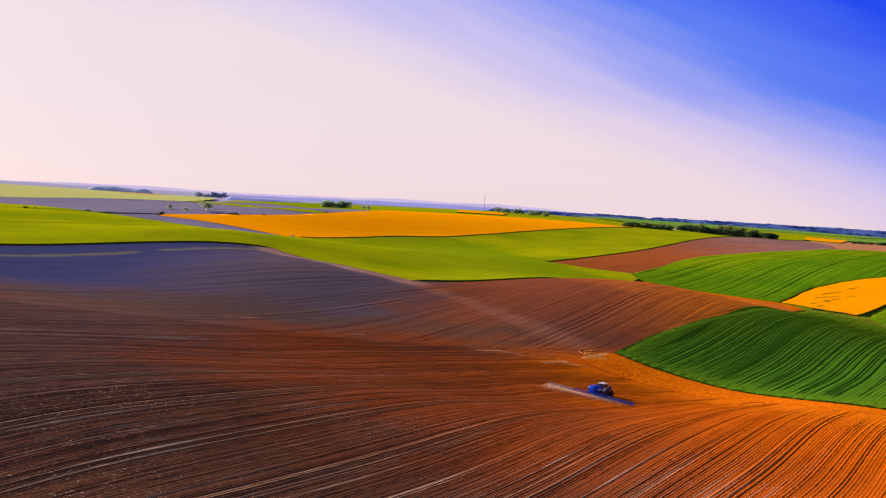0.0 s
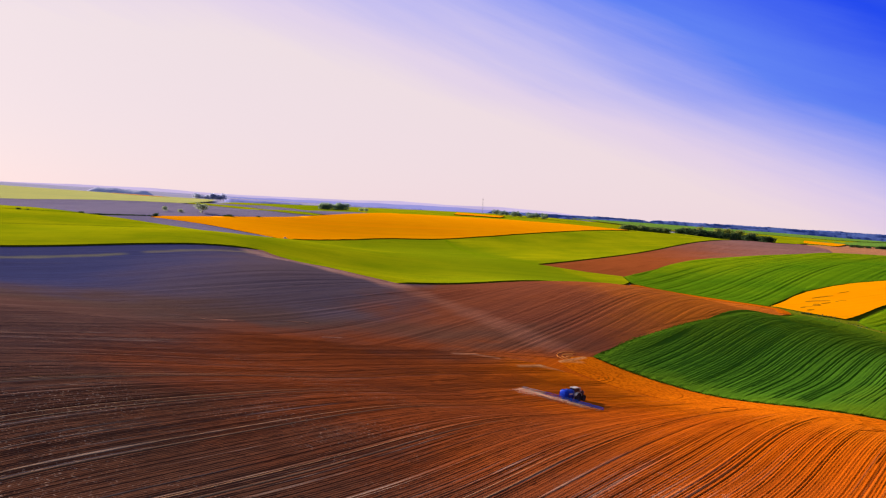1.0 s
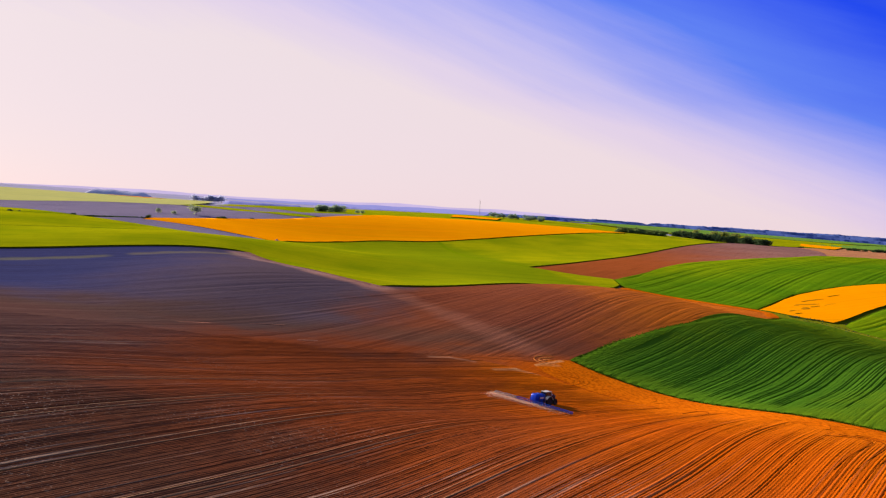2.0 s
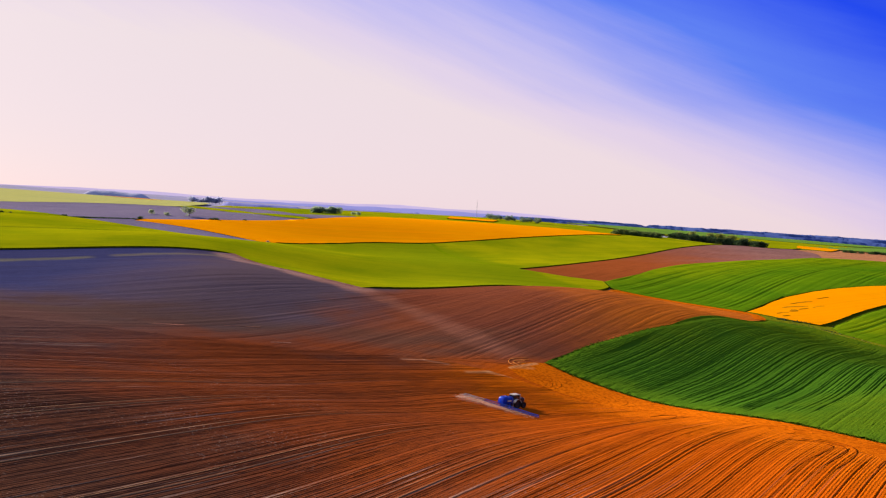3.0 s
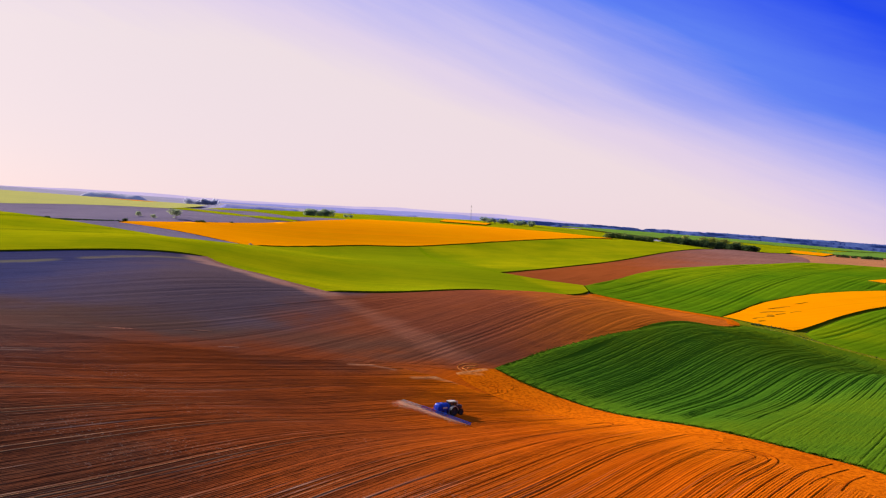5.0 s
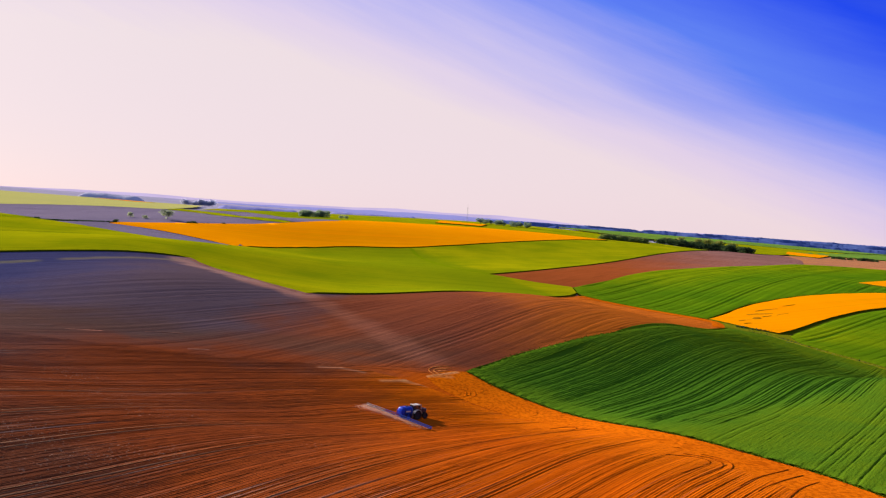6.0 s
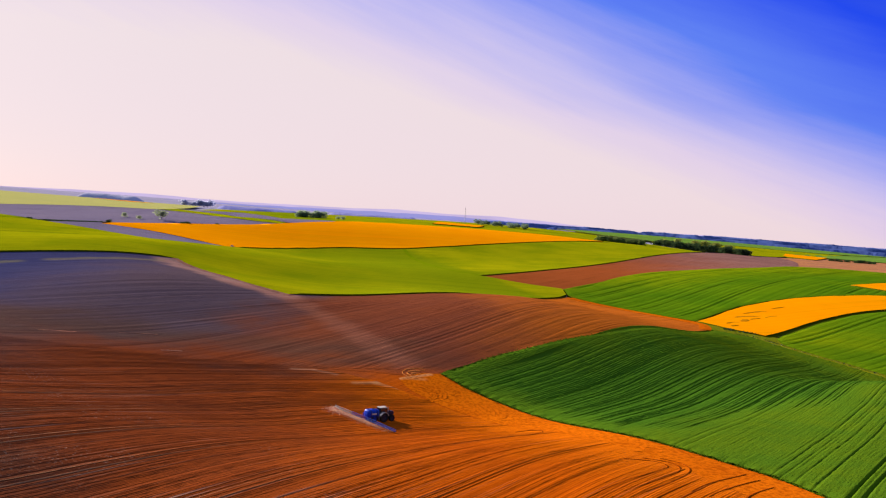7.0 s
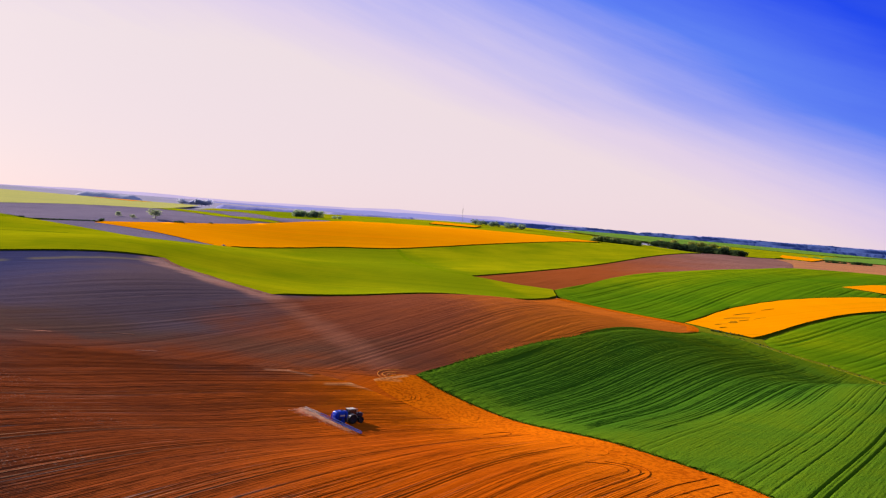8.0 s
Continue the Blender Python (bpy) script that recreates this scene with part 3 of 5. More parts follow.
parcel("rapeseed_field", [(-262, 643), (-201, 628), (-124, 589), (-95, 661), (-54, 711), (8.7, 735), (77, 793), (232, 987), (285, 1045), (219, 1105), (85, 1122), (-48, 1082), (-78, 900), (-152, 783), (-222, 716)],
       1.4, 11.0, RAPE, "broad yellow rapeseed field in full bloom", relief=0.15, rounds=1, thin=[(-262, 643), (-201, 628), (-124, 589)])
parcel("fallow_field", [(-293, 603), (-175, 546), (-150, 561), (-125, 588), (-201, 627), (-262, 642), (-268, 658)], 0.1, 9.0, SOIL_GREY, "narrow wedge of grey bare soil", rounds=1)
parcel("fallow_field", [(-305, 620), (-268, 667), (-222, 718), (-152, 786), (-143, 811), (-177, 819), (-225, 865), (-270, 978), (-326, 1085), (-380, 1147), (-446, 1199), (-517, 1190), (-578, 1125), (-606, 1000), (-680, 960), (-800, 900), (-700, 800), (-424, 712)],
       0.1, 14.0, SOIL_GREY, "grey bare field on the far slope", rounds=1)
parcel("barley_field", [(-312, 614), (-351, 602), (-520, 642), (-705, 780), (-695, 796), (-424, 709)], 0.8, 12.0, BARLEY, "bright green barley beyond a row of bushes", rounds=1)
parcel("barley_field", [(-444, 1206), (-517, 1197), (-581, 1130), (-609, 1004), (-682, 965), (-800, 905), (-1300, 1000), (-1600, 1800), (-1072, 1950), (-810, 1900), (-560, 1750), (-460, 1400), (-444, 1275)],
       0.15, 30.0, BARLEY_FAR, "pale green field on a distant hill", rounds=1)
parcel("rapeseed_field", [(-880, 1850), (-770, 1800), (-640, 1640), (-690, 1620), (-860, 1790)], 0.5, 24.0, RAPE, "far thin yellow rapeseed strip on a hill", rounds=1)
parcel("barley_field", [(-141, 815), (-175, 822), (-223, 868), (-268, 980), (-324, 1088), (-378, 1150), (-441, 1204), (-441, 1270), (-419, 1256), (-363, 1198), (-309, 1137), (-255, 1030), (-193, 884), (-137, 830)], 0.15, 14.0, BARLEY, "light green strip behind the rapeseed", rounds=1)
parcel("fallow_field", [(-135, 832), (-191, 886), (-253, 1032), (-307, 1139), (-361, 1200), (-417, 1258), (-438, 1274), (-410, 1286), (-362, 1273), (-322, 1277), (-243, 1169), (-147, 926), (-105, 939), (-82, 912), (-110, 850)], 0.1, 14.0, SOIL_GREY, "mauve bare field behind the rapeseed", rounds=1)
parcel("barley_field", [(-410, 1289), (-362, 1276), (-322, 1280), (-243, 1172), (-147, 929), (-105, 942), (-80, 916), (-50, 1098), (85, 1128), (219, 1112), (280, 1060), (420, 1020), (330, 1400), (100, 1650), (-200, 1600), (-420, 1420)], 0.15, 24.0, BARLEY, "light green field around far copses", rounds=1)


parcel("rapeseed_field", [(25, 1240), (104, 1205), (120, 1310), (32, 1390)], 1.8, 14.0, RAPE, "far yellow rapeseed strip below the mast", rounds=1)
parcel("rapeseed_field", [(600, 1150), (620, 1085), (700, 1200), (655, 1255)], 1.3, 12.0, RAPE, "small far yellow rapeseed field", rounds=1)


parcel("grass_verge", [(196, 372), (199, 401), (208, 385), (220, 368), (229, 365), (226, 347), (219, 344), (212, 362)], 0.25, 3.0, GRASS, "rough grass where the ditch meets the rapeseed", "verge", rounds=1)
parcel("barley_field", [(505, 1045), (440, 1150), (430, 1300), (620, 1420), (800, 1330), (690, 1215), (600, 1150), (560, 1090)], 0.6, 20.0, BARLEY, "light green field behind the dark hedge", rounds=1)
parcel("wheat_field", [(705, 1195), (660, 1258), (800, 1330), (960, 1380), (1100, 1150), (1050, 1005)], 0.6, 20.0, FAR_GREEN, "far green field beside a yellow strip", rounds=1)
parcel("wheat_field", [(440, 1310), (340, 1410), (300, 1600), (560, 1800), (820, 1640), (940, 1400), (800, 1345), (625, 1430)], 0.6, 24.0, FAR_GREEN, "far green field in front of the woods", rounds=1)


# ---- tilled rows and drilled rows as real relief ----
def hash_line(k, seed):
    """A fixed random number between 0 and 1 for each whole number k."""
    v = np.sin(k * 12.9898 + seed * 78.233) * 43758.5453
    return v - np.floor(v)


def smooth_line(u, seed):
    """Smooth random relief along one axis."""
    k = np.floor(u)
    f = u - k
    f = f * f * (3 - 2 * f)
    return hash_line(k, seed) * (1 - f) + hash_line(k + 1, seed) * f


class Rows:
    """Rows of one heading (degrees clockwise from north) that swing round past a line (a x + b y + c = 0)."""

    def __init__(self, heading, bend=0.0, line=(0.0, 0.0, 0.0), width=8.0):
        self.c, self.s = math.cos(radians(heading)), math.sin(radians(heading))
        self.bend, self.line, self.width = bend, line, width

    def past(self, x, y):
        a, b, c = self.line
        return (a * x + b * y + c) / self.width

    def across(self, x, y):
        return x * self.c - y * self.s - self.bend * self.width * np.logaddexp(0, self.past(x, y))

    def x_at(self, u, y):
        x = (u + y * self.s) / self.c
        for _ in range(60):
            g = 1 / (1 + np.exp(-np.clip(self.past(x, y), -40, 40)))
            x = x - 0.7 * (self.across(x, y) - u) / (self.c - self.bend * self.line[0] * g)
        return x


def row_sheet(name, rows, corners, du, count, relief, lift, material, label, category, headland=None, rounds=1, parent=None, lane=None):
    """A field's surface laid out row by row: columns across the rows, each clipped to the field's outline."""
    rim = densified(rounded(corners, rounds), 3.0)
    ru, ry = rows.across(rim[:, 0], rim[:, 1]), rim[:, 1]
    us = np.arange(ru.min() + du, ru.max() - du, du)
    lo, hi = np.full(len(us), np.inf), np.full(len(us), -np.inf)
    for i in range(len(rim)):
        j = (i + 1) % len(rim)
        a, b = (ru[i], ry[i]), (ru[j], ry[j])
        if a[0] > b[0]:
            a, b = b, a
        m = (us >= a[0]) & (us < b[0])
        y = a[1] + (b[1] - a[1]) * (us[m] - a[0]) / max(1e-9, b[0] - a[0])
        lo[m], hi[m] = np.minimum(lo[m], y), np.maximum(hi[m], y)
    ok = hi > lo
    us, lo, hi = us[ok], lo[ok], hi[ok]
    t = np.linspace(0, 1, count)
    Y = lo[:, None] + (hi - lo)[:, None] * t[None, :]
    U = np.repeat(us[:, None], count, 1)
    X = rows.x_at(U, Y)
    near = np.full(X.shape, 1e9)
    for px, py in rim:
        np.minimum(near, np.hypot(X - px, Y - py), out=near)
    fade = np.clip(near / 2.0, 0, 1)
    Z = height(X, Y) + lift * (0.35 + 0.65 * np.clip(near / 2.5, 0, 1) if lift > 0.3 else 1) + relief(U, Y, X, near) * fade - 0.06 * (1 - np.clip(near / 1.2, 0, 1))
    n = len(us)
    idx = np.arange(n * count).reshape(n, count)
    quads = np.stack([idx[:-1, :-1], idx[1:, :-1], idx[1:, 1:], idx[:-1, 1:]], -1).reshape(-1, 4)
    me = bpy.data.meshes.new(name)
    me.from_pydata(np.stack([X, Y, Z], -1).reshape(-1, 3), [], quads)
    me.materials.append(material)
    me.polygons.foreach_set("use_smooth", [True] * len(me.polygons))
    for key, val in (("across", U), ("along", Y), ("headland", headland(X, Y, near) if headland else U * 0), ("lane", lane(U, Y) if lane else U * 0)):
        me.attributes.new(key, "FLOAT", "POINT").data.foreach_set("value", np.ascontiguousarray(val, np.float32).ravel())
    me.update()
    if me.polygons[len(me.polygons) // 2].normal.z < 0:
        me.flip_normals()
    ob = new(name, me)
    if parent:
        ob.parent = parent
        return tagged(ob, label)
    return tagged(ob, label, category, kind="stuff")


PLOUGH = Rows(40.2, 0.95, (0.33, 1.0, -188.0), 5.0)
HARROW = Rows(37.0, -0.50, (-1.0, 0.0, -38.0), 16.0)
DRILL = Rows(40.2)
TRAM = 22.0
LANES = (-120.0, -103.0, -86.0, -69.5, -49.0, -29.0, -9.0, 11.0)


def wheel_marks(u, first, gauge=1.9, wide=0.42):
    """1 in the two wheel marks of each spraying lane, 0 beside them."""
    d = (u - first + TRAM / 2) % TRAM - TRAM / 2
    return np.exp(-((np.abs(d) - gauge / 2) / wide) ** 2)


def lane_marks(u, gauge=1.9, wide=0.2):
    """1 in the wheel marks of the spraying lanes on the ploughed field."""
    return sum(np.exp(-((np.abs(u - at) - gauge / 2) / wide) ** 2) for at in LANES)


def plough_relief(u, y, x, near):
    v = u + 0.12 * wobble(x, y, 30.0, 1.0)
    calm = (1 - 0.35 * np.clip((y - 168) / 30, 0, 1)) * np.clip((line_gap(SOUTH_EDGE[:11], x, y) + 3 * wobble(x, y, 9.0, 8.0) - 9) / 16, 0.12, 1)
    k = np.floor(v / 0.5)
    f = np.abs(v / 0.5 - k - 0.5) * 2
    ridge = (0.05 + 0.055 * hash_line(k, 1.0) ** 1.5) * (1 - f)
    cuts = -0.07 * grooves(v, y, 0.76, 4.0, 0.10) - 0.09 * grooves(v + 0.3, y, 2.3, 7.0, 0.13) - 0.09 * grooves(v + 0.7, y, 6.1, 9.0, 0.2)
    broad = 0.05 * (smooth_line(v / 2.6, 5.0) - 0.5) + 0.05 * (smooth_line(v / 9.3, 6.0) - 0.5)
    clods = 0.035 * (hash_line(np.round(u * 7) + np.round(y * 3) * 57.0, 3.0) - 0.5)
    return (ridge + cuts) * calm + broad + clods + 0.07 * lane_marks(u, 1.9, 0.14) - 0.09 * lane_marks(u, 2.5, 0.12)


def plough_head(x, y, near):
    rag = 5.0 * wobble(x * 0.8 - y * 0.6, x * 0.15, 4.0, 2.0) + 4.0 * wobble(x, y, 12.0, 6.0)
    return np.clip(1.25 - (line_gap(SOUTH_EDGE[:11], x, y) + rag - 6) / 26.0, 0, 1)


def harrow_relief(u, y, x, near):
    return (0.11 * (smooth_line(u / 0.8, 7.0) - 0.5) + 0.09 * (smooth_line(u / 2.7 + 0.2 * np.sin(y / 30), 8.0) - 0.5)
            - 0.07 * wheel_marks(u, 4.0))


def grooves(v, y, pitch, seed, wide):
    """Narrow uneven gaps between rows, as a depth between 0 and 1."""
    k = np.floor(v / pitch)
    f = v / pitch - k - 0.5 + 0.5 * (hash_line(k, seed) - 0.5)
    deep = hash_line(k, seed + 1) ** 1.6
    return deep * np.exp(-(f * pitch / wide) ** 2) * (0.35 + 0.9 * smooth_line(y / 26 + hash_line(k, seed + 2) * 40, seed + 3))


def lower_stand(x, y):
    """Metres above the line below which the wheat stands thick and even."""
    return y - 165 - 0.6 * (x - 100) + 5 * wobble(x, y, 14.0, 7.0)


def drill_relief(u, y, x, near):
    v = u + 0.25 * wobble(x, y, 38.0, 2.0)
    grow = np.clip((near - 4.0) / 10.0, 0.08, 1) * np.clip((ditch_gap(x, y) - 12) / 26, 0.1, 1) * np.clip((lower_stand(x, y) + 6) / 20, 0.14, 1)
    rows = -0.60 * grooves(v, y, 0.95, 11.0, 0.17) - 0.66 * grooves(v + 0.6, y, 3.1, 12.0, 0.26) + 0.04 * (smooth_line(v / 2.3, 13.0) - 0.5)
    tufts = (0.08 + 0.03 * np.clip((lower_stand(x, y) + 4) / 18, 0, 1)) * (hash_line(np.round(u * 5) + np.round(y * 2) * 31.0, 14.0) - 0.5)
    w = u + 0.3 * wobble(x, y, 25.0, 5.0)
    ruts = sum(d * np.exp(-((w - at) / 0.22) ** 2) for at, d in ((17.6, 0.55), (19.5, 0.55), (12.2, 0.16), (8.8, 0.1), (4.6, 0.12), (6.3, 0.08), (-14.5, 0.1), (-16.4, 0.1), (41.0, 0.3), (43.0, 0.3)))
    return rows * grow + tufts - ruts


def ditch_gap(x, y):
    return line_gap(DITCH, x, y)


def wheat_head_lift(x, y, near):
    rag = 3.0 * wobble(x, y, 9.0, 3.0)
    # Last two terms also brighten the crest's colour where its slope loses the sun.
    return np.maximum.reduce([np.clip(1.15 - (near + rag) / 12.0, 0, 1) * 0.4, np.clip(0.45 - lower_stand(x, y) / 30.0, 0, 0.6), np.clip(1.25 - (ditch_gap(x, y) + 2 * rag) / 40.0, 0, 1),
                      np.clip(1.25 - (np.hypot(x - 190, y - 335) + 3 * rag) / 88.0, 0, 1),
                      np.clip(1.0 - (line_gap(NORTH_EDGE[:5], x, y) + rag) / 32.0, 0, 1) * 0.6])


def mid_relief(u, y, x, near):
    grow = np.clip((near - 3.0) / 8.0, 0.2, 1)
    return grow * (-0.55 * grooves(u, y, 4.2, 21.0, 0.7) - 0.5 * grooves(u + 1.0, y, 11.0, 22.0, 0.9) + 0.12 * (smooth_line(u / 5.0, 23.0) - 0.5))


def mid_sunlit(x, y, near):
    """Paler leaf colour in the north-western part, standing in for stronger sun."""
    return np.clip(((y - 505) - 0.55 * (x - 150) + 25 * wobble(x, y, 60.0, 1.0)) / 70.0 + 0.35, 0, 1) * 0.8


def right_head(x, y, near):
    return np.clip(0.15 + 0.5 * wobble(x, y, 40.0, 4.0), 0, 1)


row_sheet("soil_ridges", PLOUGH, [(-170, 203), (-90, 205), (-40, 210), (0, 212), (24, 210), (40, 203), (52, 194), (66, 182), (78, 170), (88, 158), (95, 145), (101, 131), (106, 118), (112, 96), (118, 62), (-110, 62), (-170, 120)],
          0.1, 116, plough_relief, 0.02, SOIL_ROWS, "long brown plough ridges with paired wheel marks", "ploughed soil", headland=plough_head, lane=lambda u, y: lane_marks(u, 1.9, 0.11))
row_sheet("soil_ridges", HARROW, [(-230, 206), (-150, 202), (-90, 204), (-40, 209), (0, 211), (25, 212), (50, 216), (71, 241), (96, 262.5), (118.5, 280.5), (149.7, 315.8), (174, 345), (196, 374), (197, 400), (137, 473), (99, 426), (57, 370), (22, 335), (-12, 303), (-39, 319), (-68, 357), (-96, 390), (-118, 378), (-141, 363), (-172, 346), (-208, 327)],
          0.42, 90, harrow_relief, 0.06, SOIL_UPPER_ROWS, "fine harrowed rows on reddish soil", "harrowed soil")
row_sheet("wheat_rows", DRILL, SOUTH_EDGE + DITCH[::-1] + NORTH_EDGE, 0.15, 120, drill_relief, 0.56, WHEAT,
          "dark green drilled wheat rows with wheel lanes", "wheat", headland=wheat_head_lift)
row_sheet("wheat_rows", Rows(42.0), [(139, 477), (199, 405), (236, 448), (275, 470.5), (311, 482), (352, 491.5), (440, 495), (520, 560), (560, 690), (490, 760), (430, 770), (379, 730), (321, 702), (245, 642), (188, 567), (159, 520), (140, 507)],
          0.7, 80, mid_relief, 0.62, WHEAT_MID, "green wheat rows on a gentle rise", "wheat", headland=mid_sunlit)
row_sheet("wheat_rows", Rows(52.0), [(226, 365), (265, 400), (302, 424), (338, 438.5), (397, 453), (470, 455), (440, 150), (305, 150), (287, 190), (260, 250), (246.5, 290), (237.5, 315), (228, 331), (222, 347)],
          0.5, 80, mid_relief, 0.55, WHEAT_MID, "green wheat rows beside a grassy ditch", "wheat", headland=right_head)


def ribbon(name, path, width, material, label, lift=0.09, category="track", ripple=0.0, lip=0.0, taper=False):
    """A worn strip that follows the land."""
    p = np.array(path, float)
    for _ in range(3):
        q = np.stack([0.75 * p[:-1] + 0.25 * p[1:], 0.25 * p[:-1] + 0.75 * p[1:]], 1).reshape(-1, 2)
        p = np.concatenate([p[:1], q, p[-1:]])
    d = np.gradient(p, axis=0)
    d /= np.maximum(1e-6, np.linalg.norm(d, axis=1))[:, None]
    side = np.stack([-d[:, 1], d[:, 0]], 1)
    cols = []
    for k, (off, up) in enumerate(((-0.5, -0.12), (-0.3, lip), (0.0, -0.03 - 0.5 * lip), (0.3, lip), (0.5, -0.12))):
        w = width * (1 + ripple * wobble(p[:, 0], p[:, 1], 5.0, k))[:, None]
        if taper:
            w = w * np.sin(np.linspace(0.15, math.pi - 0.1, len(p)))[:, None]
        q = p + side * off * w
        cols.append(np.stack([q[:, 0], q[:, 1], height(q[:, 0], q[:, 1]) + lift + up], 1))
    V = np.stack(cols, 1)
    n, m = V.shape[:2]
    idx = np.arange(n * m).reshape(n, m)
    quads = np.stack([idx[:-1, :-1], idx[:-1, 1:], idx[1:, 1:], idx[1:, :-1]], -1).reshape(-1, 4)
    me = mesh_from(name, [tuple(v) for v in V.reshape(-1, 3)], [tuple(int(i) for i in q) for q in quads], material)
    if me.polygons[0].normal.z < 0:
        me.flip_normals()
    return tagged(new(name, me), label, category, kind="structure")


def beside(path, off):
    """A path that runs off metres to the side of another."""
    p = np.array(path, float)
    d = np.gradient(p, axis=0)
    d /= np.maximum(1e-6, np.linalg.norm(d, axis=1))[:, None]
    return p + off * np.stack([-d[:, 1], d[:, 0]], 1)


TURNS = [[(50.8, 218.1), (46.5, 216.9), (44.3, 213.8), (45.8, 210.2), (50.0, 208.8)], [(49.9, 215.3), (46.9, 214.9), (45.7, 212.6), (47.5, 211.1)],
         [(46.8, 205.0), (51.7, 201.5), (56.1, 199.8), (57.2, 197.5), (54.8, 194.6), (50.2, 192.6)], [(47.6, 203.3), (51.7, 200.1), (54.5, 197.9), (53.5, 195.7)]]
for k, way in enumerate(TURNS):
    mat = SOIL_DUST if k < 2 else SOIL_HEAD
    for off in (0.0, 1.7):
        ribbon("turning_track", beside(way, off), 0.22, mat, "curved tyre rut where the tractor turned", 0.08, ripple=1.1, lip=0.015)
SOIL_RUT = soil_material("rut_soil", (0.34, 0.062, 0.003), (0.25, 0.048, 0.003), 0.0, 12.0, trodden=True)
HAIRPIN = [[(80, 105), (84, 109.4), (87.9, 113.9), (93.7, 119.7), (98.6, 125.7), (101.5, 130.2), (102.3, 133.3), (101.5, 136.1), (98.5, 138.3)],
           [(80, 108), (84, 112.4), (87.6, 116.5), (93.4, 122.3), (98.1, 127.6), (100.1, 131.1), (100.5, 134.2), (98.9, 136.1), (95, 137.5)],
           [(79, 111), (86, 119), (92, 125), (96.5, 129.5), (98.2, 132), (98, 134.5), (95.5, 135.8), (91, 135.5)],
           [(97, 117), (99.4, 120.2), (104.8, 125.7), (111.5, 130.8)], [(99, 115), (101.4, 117.9), (107.6, 123.9), (112.5, 127.5)], [(103, 113), (108, 119.5), (113, 123.5)],
           [(74.0, 165.5), (78.0, 168.5), (80.4, 168.0), (80.3, 165.0), (77.0, 161.0)]]
for way in HAIRPIN:
    ribbon("turning_track", way, 0.24, SOIL_RUT, "dark curved tyre rut where the tractor turned", 0.10, ripple=1.2, lip=0.015)
rng_ruts = random.Random(12)
for k in range(7):
    t = rng_ruts.random()
    i = min(6, int(t * 7))
    (x0, y0), (x1, y1) = SOUTH_EDGE[i + 1], SOUTH_EDGE[i + 2]
    f = t * 7 - i
    x, y = x0 + (x1 - x0) * f - 3 - 8 * rng_ruts.random(), y0 + (y1 - y0) * f - 1 - 3 * rng_ruts.random()
    w, a = rng_ruts.uniform(2.0, 4.5), rng_ruts.uniform(0.2, 0.9)
    arc = [(x + w * math.sin(a + b) - w, y + w * math.cos(a + b)) for b in (-0.9, -0.3, 0.3, 0.9, 1.5, 2.1)]
    ribbon("turning_track", arc, 0.3, SOIL_HEAD, "curved tyre rut where the tractor turned", 0.07, ripple=0.5, lip=0.012)
ribbon("field_margin", [(139, 472), (170, 438), (197, 402), (200, 388), (193, 372)], 7.0, SOIL_HEAD, "orange trodden soil along the field edge", 0.28, "margin", 0.3)
ribbon("field_margin", [(-10, 304), (-36, 321), (-66, 359.5), (-95, 393)], 4.5, SOIL_PATH, "pale worn soil along the barley's edge", 0.13, "margin", 0.4)
# Dark ribbon laid where the rapeseed's shadow line falls.
ribbon("field_margin", [(222, 365.5), (264, 401), (301, 425), (337, 440), (396, 454.5), (450, 461)], 4.0, STALKS, "dark strip for the shadow line below the rapeseed", 0.12, "margin", 0.3)
BARE_RAPE = crop_material("thin_rapeseed", (0.62, 0.22, 0.004), (0.36, 0.17, 0.004), 0.0, 4.0, 1.0)
for gap, wide in (([(226, 417), (234, 420), (243, 420)], 3.6), ([(236, 428), (244, 432), (252, 433)], 2.6), ([(225, 405), (228, 408), (231, 411)], 4.2), ([(214, 398), (219, 402), (223, 402)], 2.2), ([(258, 440), (263, 442), (268, 444)], 1.6),
                  ([(233, 411), (237, 413), (240, 414)], 2.0), ([(214, 390), (216, 392), (219, 393)], 2.2), ([(243, 415), (247, 418), (252, 419)], 1.5)):
    ribbon("rapeseed_gap", gap, wide, BARE_RAPE, "thin brownish gap in the rapeseed", 1.03, "crop gap", 0.7, taper=True)
ribbon("field_margin", [(431, 768), (440, 785), (479, 865), (520, 975), (561, 1086)], 9.0, SOIL_BACK, "bare strip between two brown fields", 0.25, "margin", 0.2)
ribbon("wheel_lane", [(-290, 440), (-263, 463), (-235, 480), (-202, 492)], 1.6, STALKS, "dark wheel lane through the barley", 0.84, "wheel lane", 0.3)
ribbon("field_margin", [(10, 733), (20, 690), (40, 620), (56, 561), (82, 536)], 4.5, BARLEY_SEAM, "darker green seam between two barley plots", 0.84, "margin", 0.4)
for patch in ([(-67, 217.5), (-62, 219.5), (-57, 220.5)], [(-46, 225.5), (-41, 227.5), (-35, 228.5)], [(-28, 214), (-22, 215.5)]):
    ribbon("pale_patch", patch, 0.6, SOIL_PATH, "thin pale streak on bare soil", 0.14, "soil patch", 1.2)
ribbon("grass_verge", [(197, 374), (206, 371), (214, 364), (219, 346), (225, 330.5), (235.5, 313.5), (245, 288.5), (259, 250), (286, 190)], 5.0, GRASS,
       "narrow grassy ditch bank between wheat fields", 0.5, "verge", 0.3, 0.25)


# ---- helpers for things ----
def part(name, bm, material, parent, label=""):
    me = bpy.data.meshes.new(name)
    bm.to_mesh(me)
    bm.free()
    me.materials.append(material)
    ob = new(name, me)
    ob.parent = parent
    return tagged(ob, label)


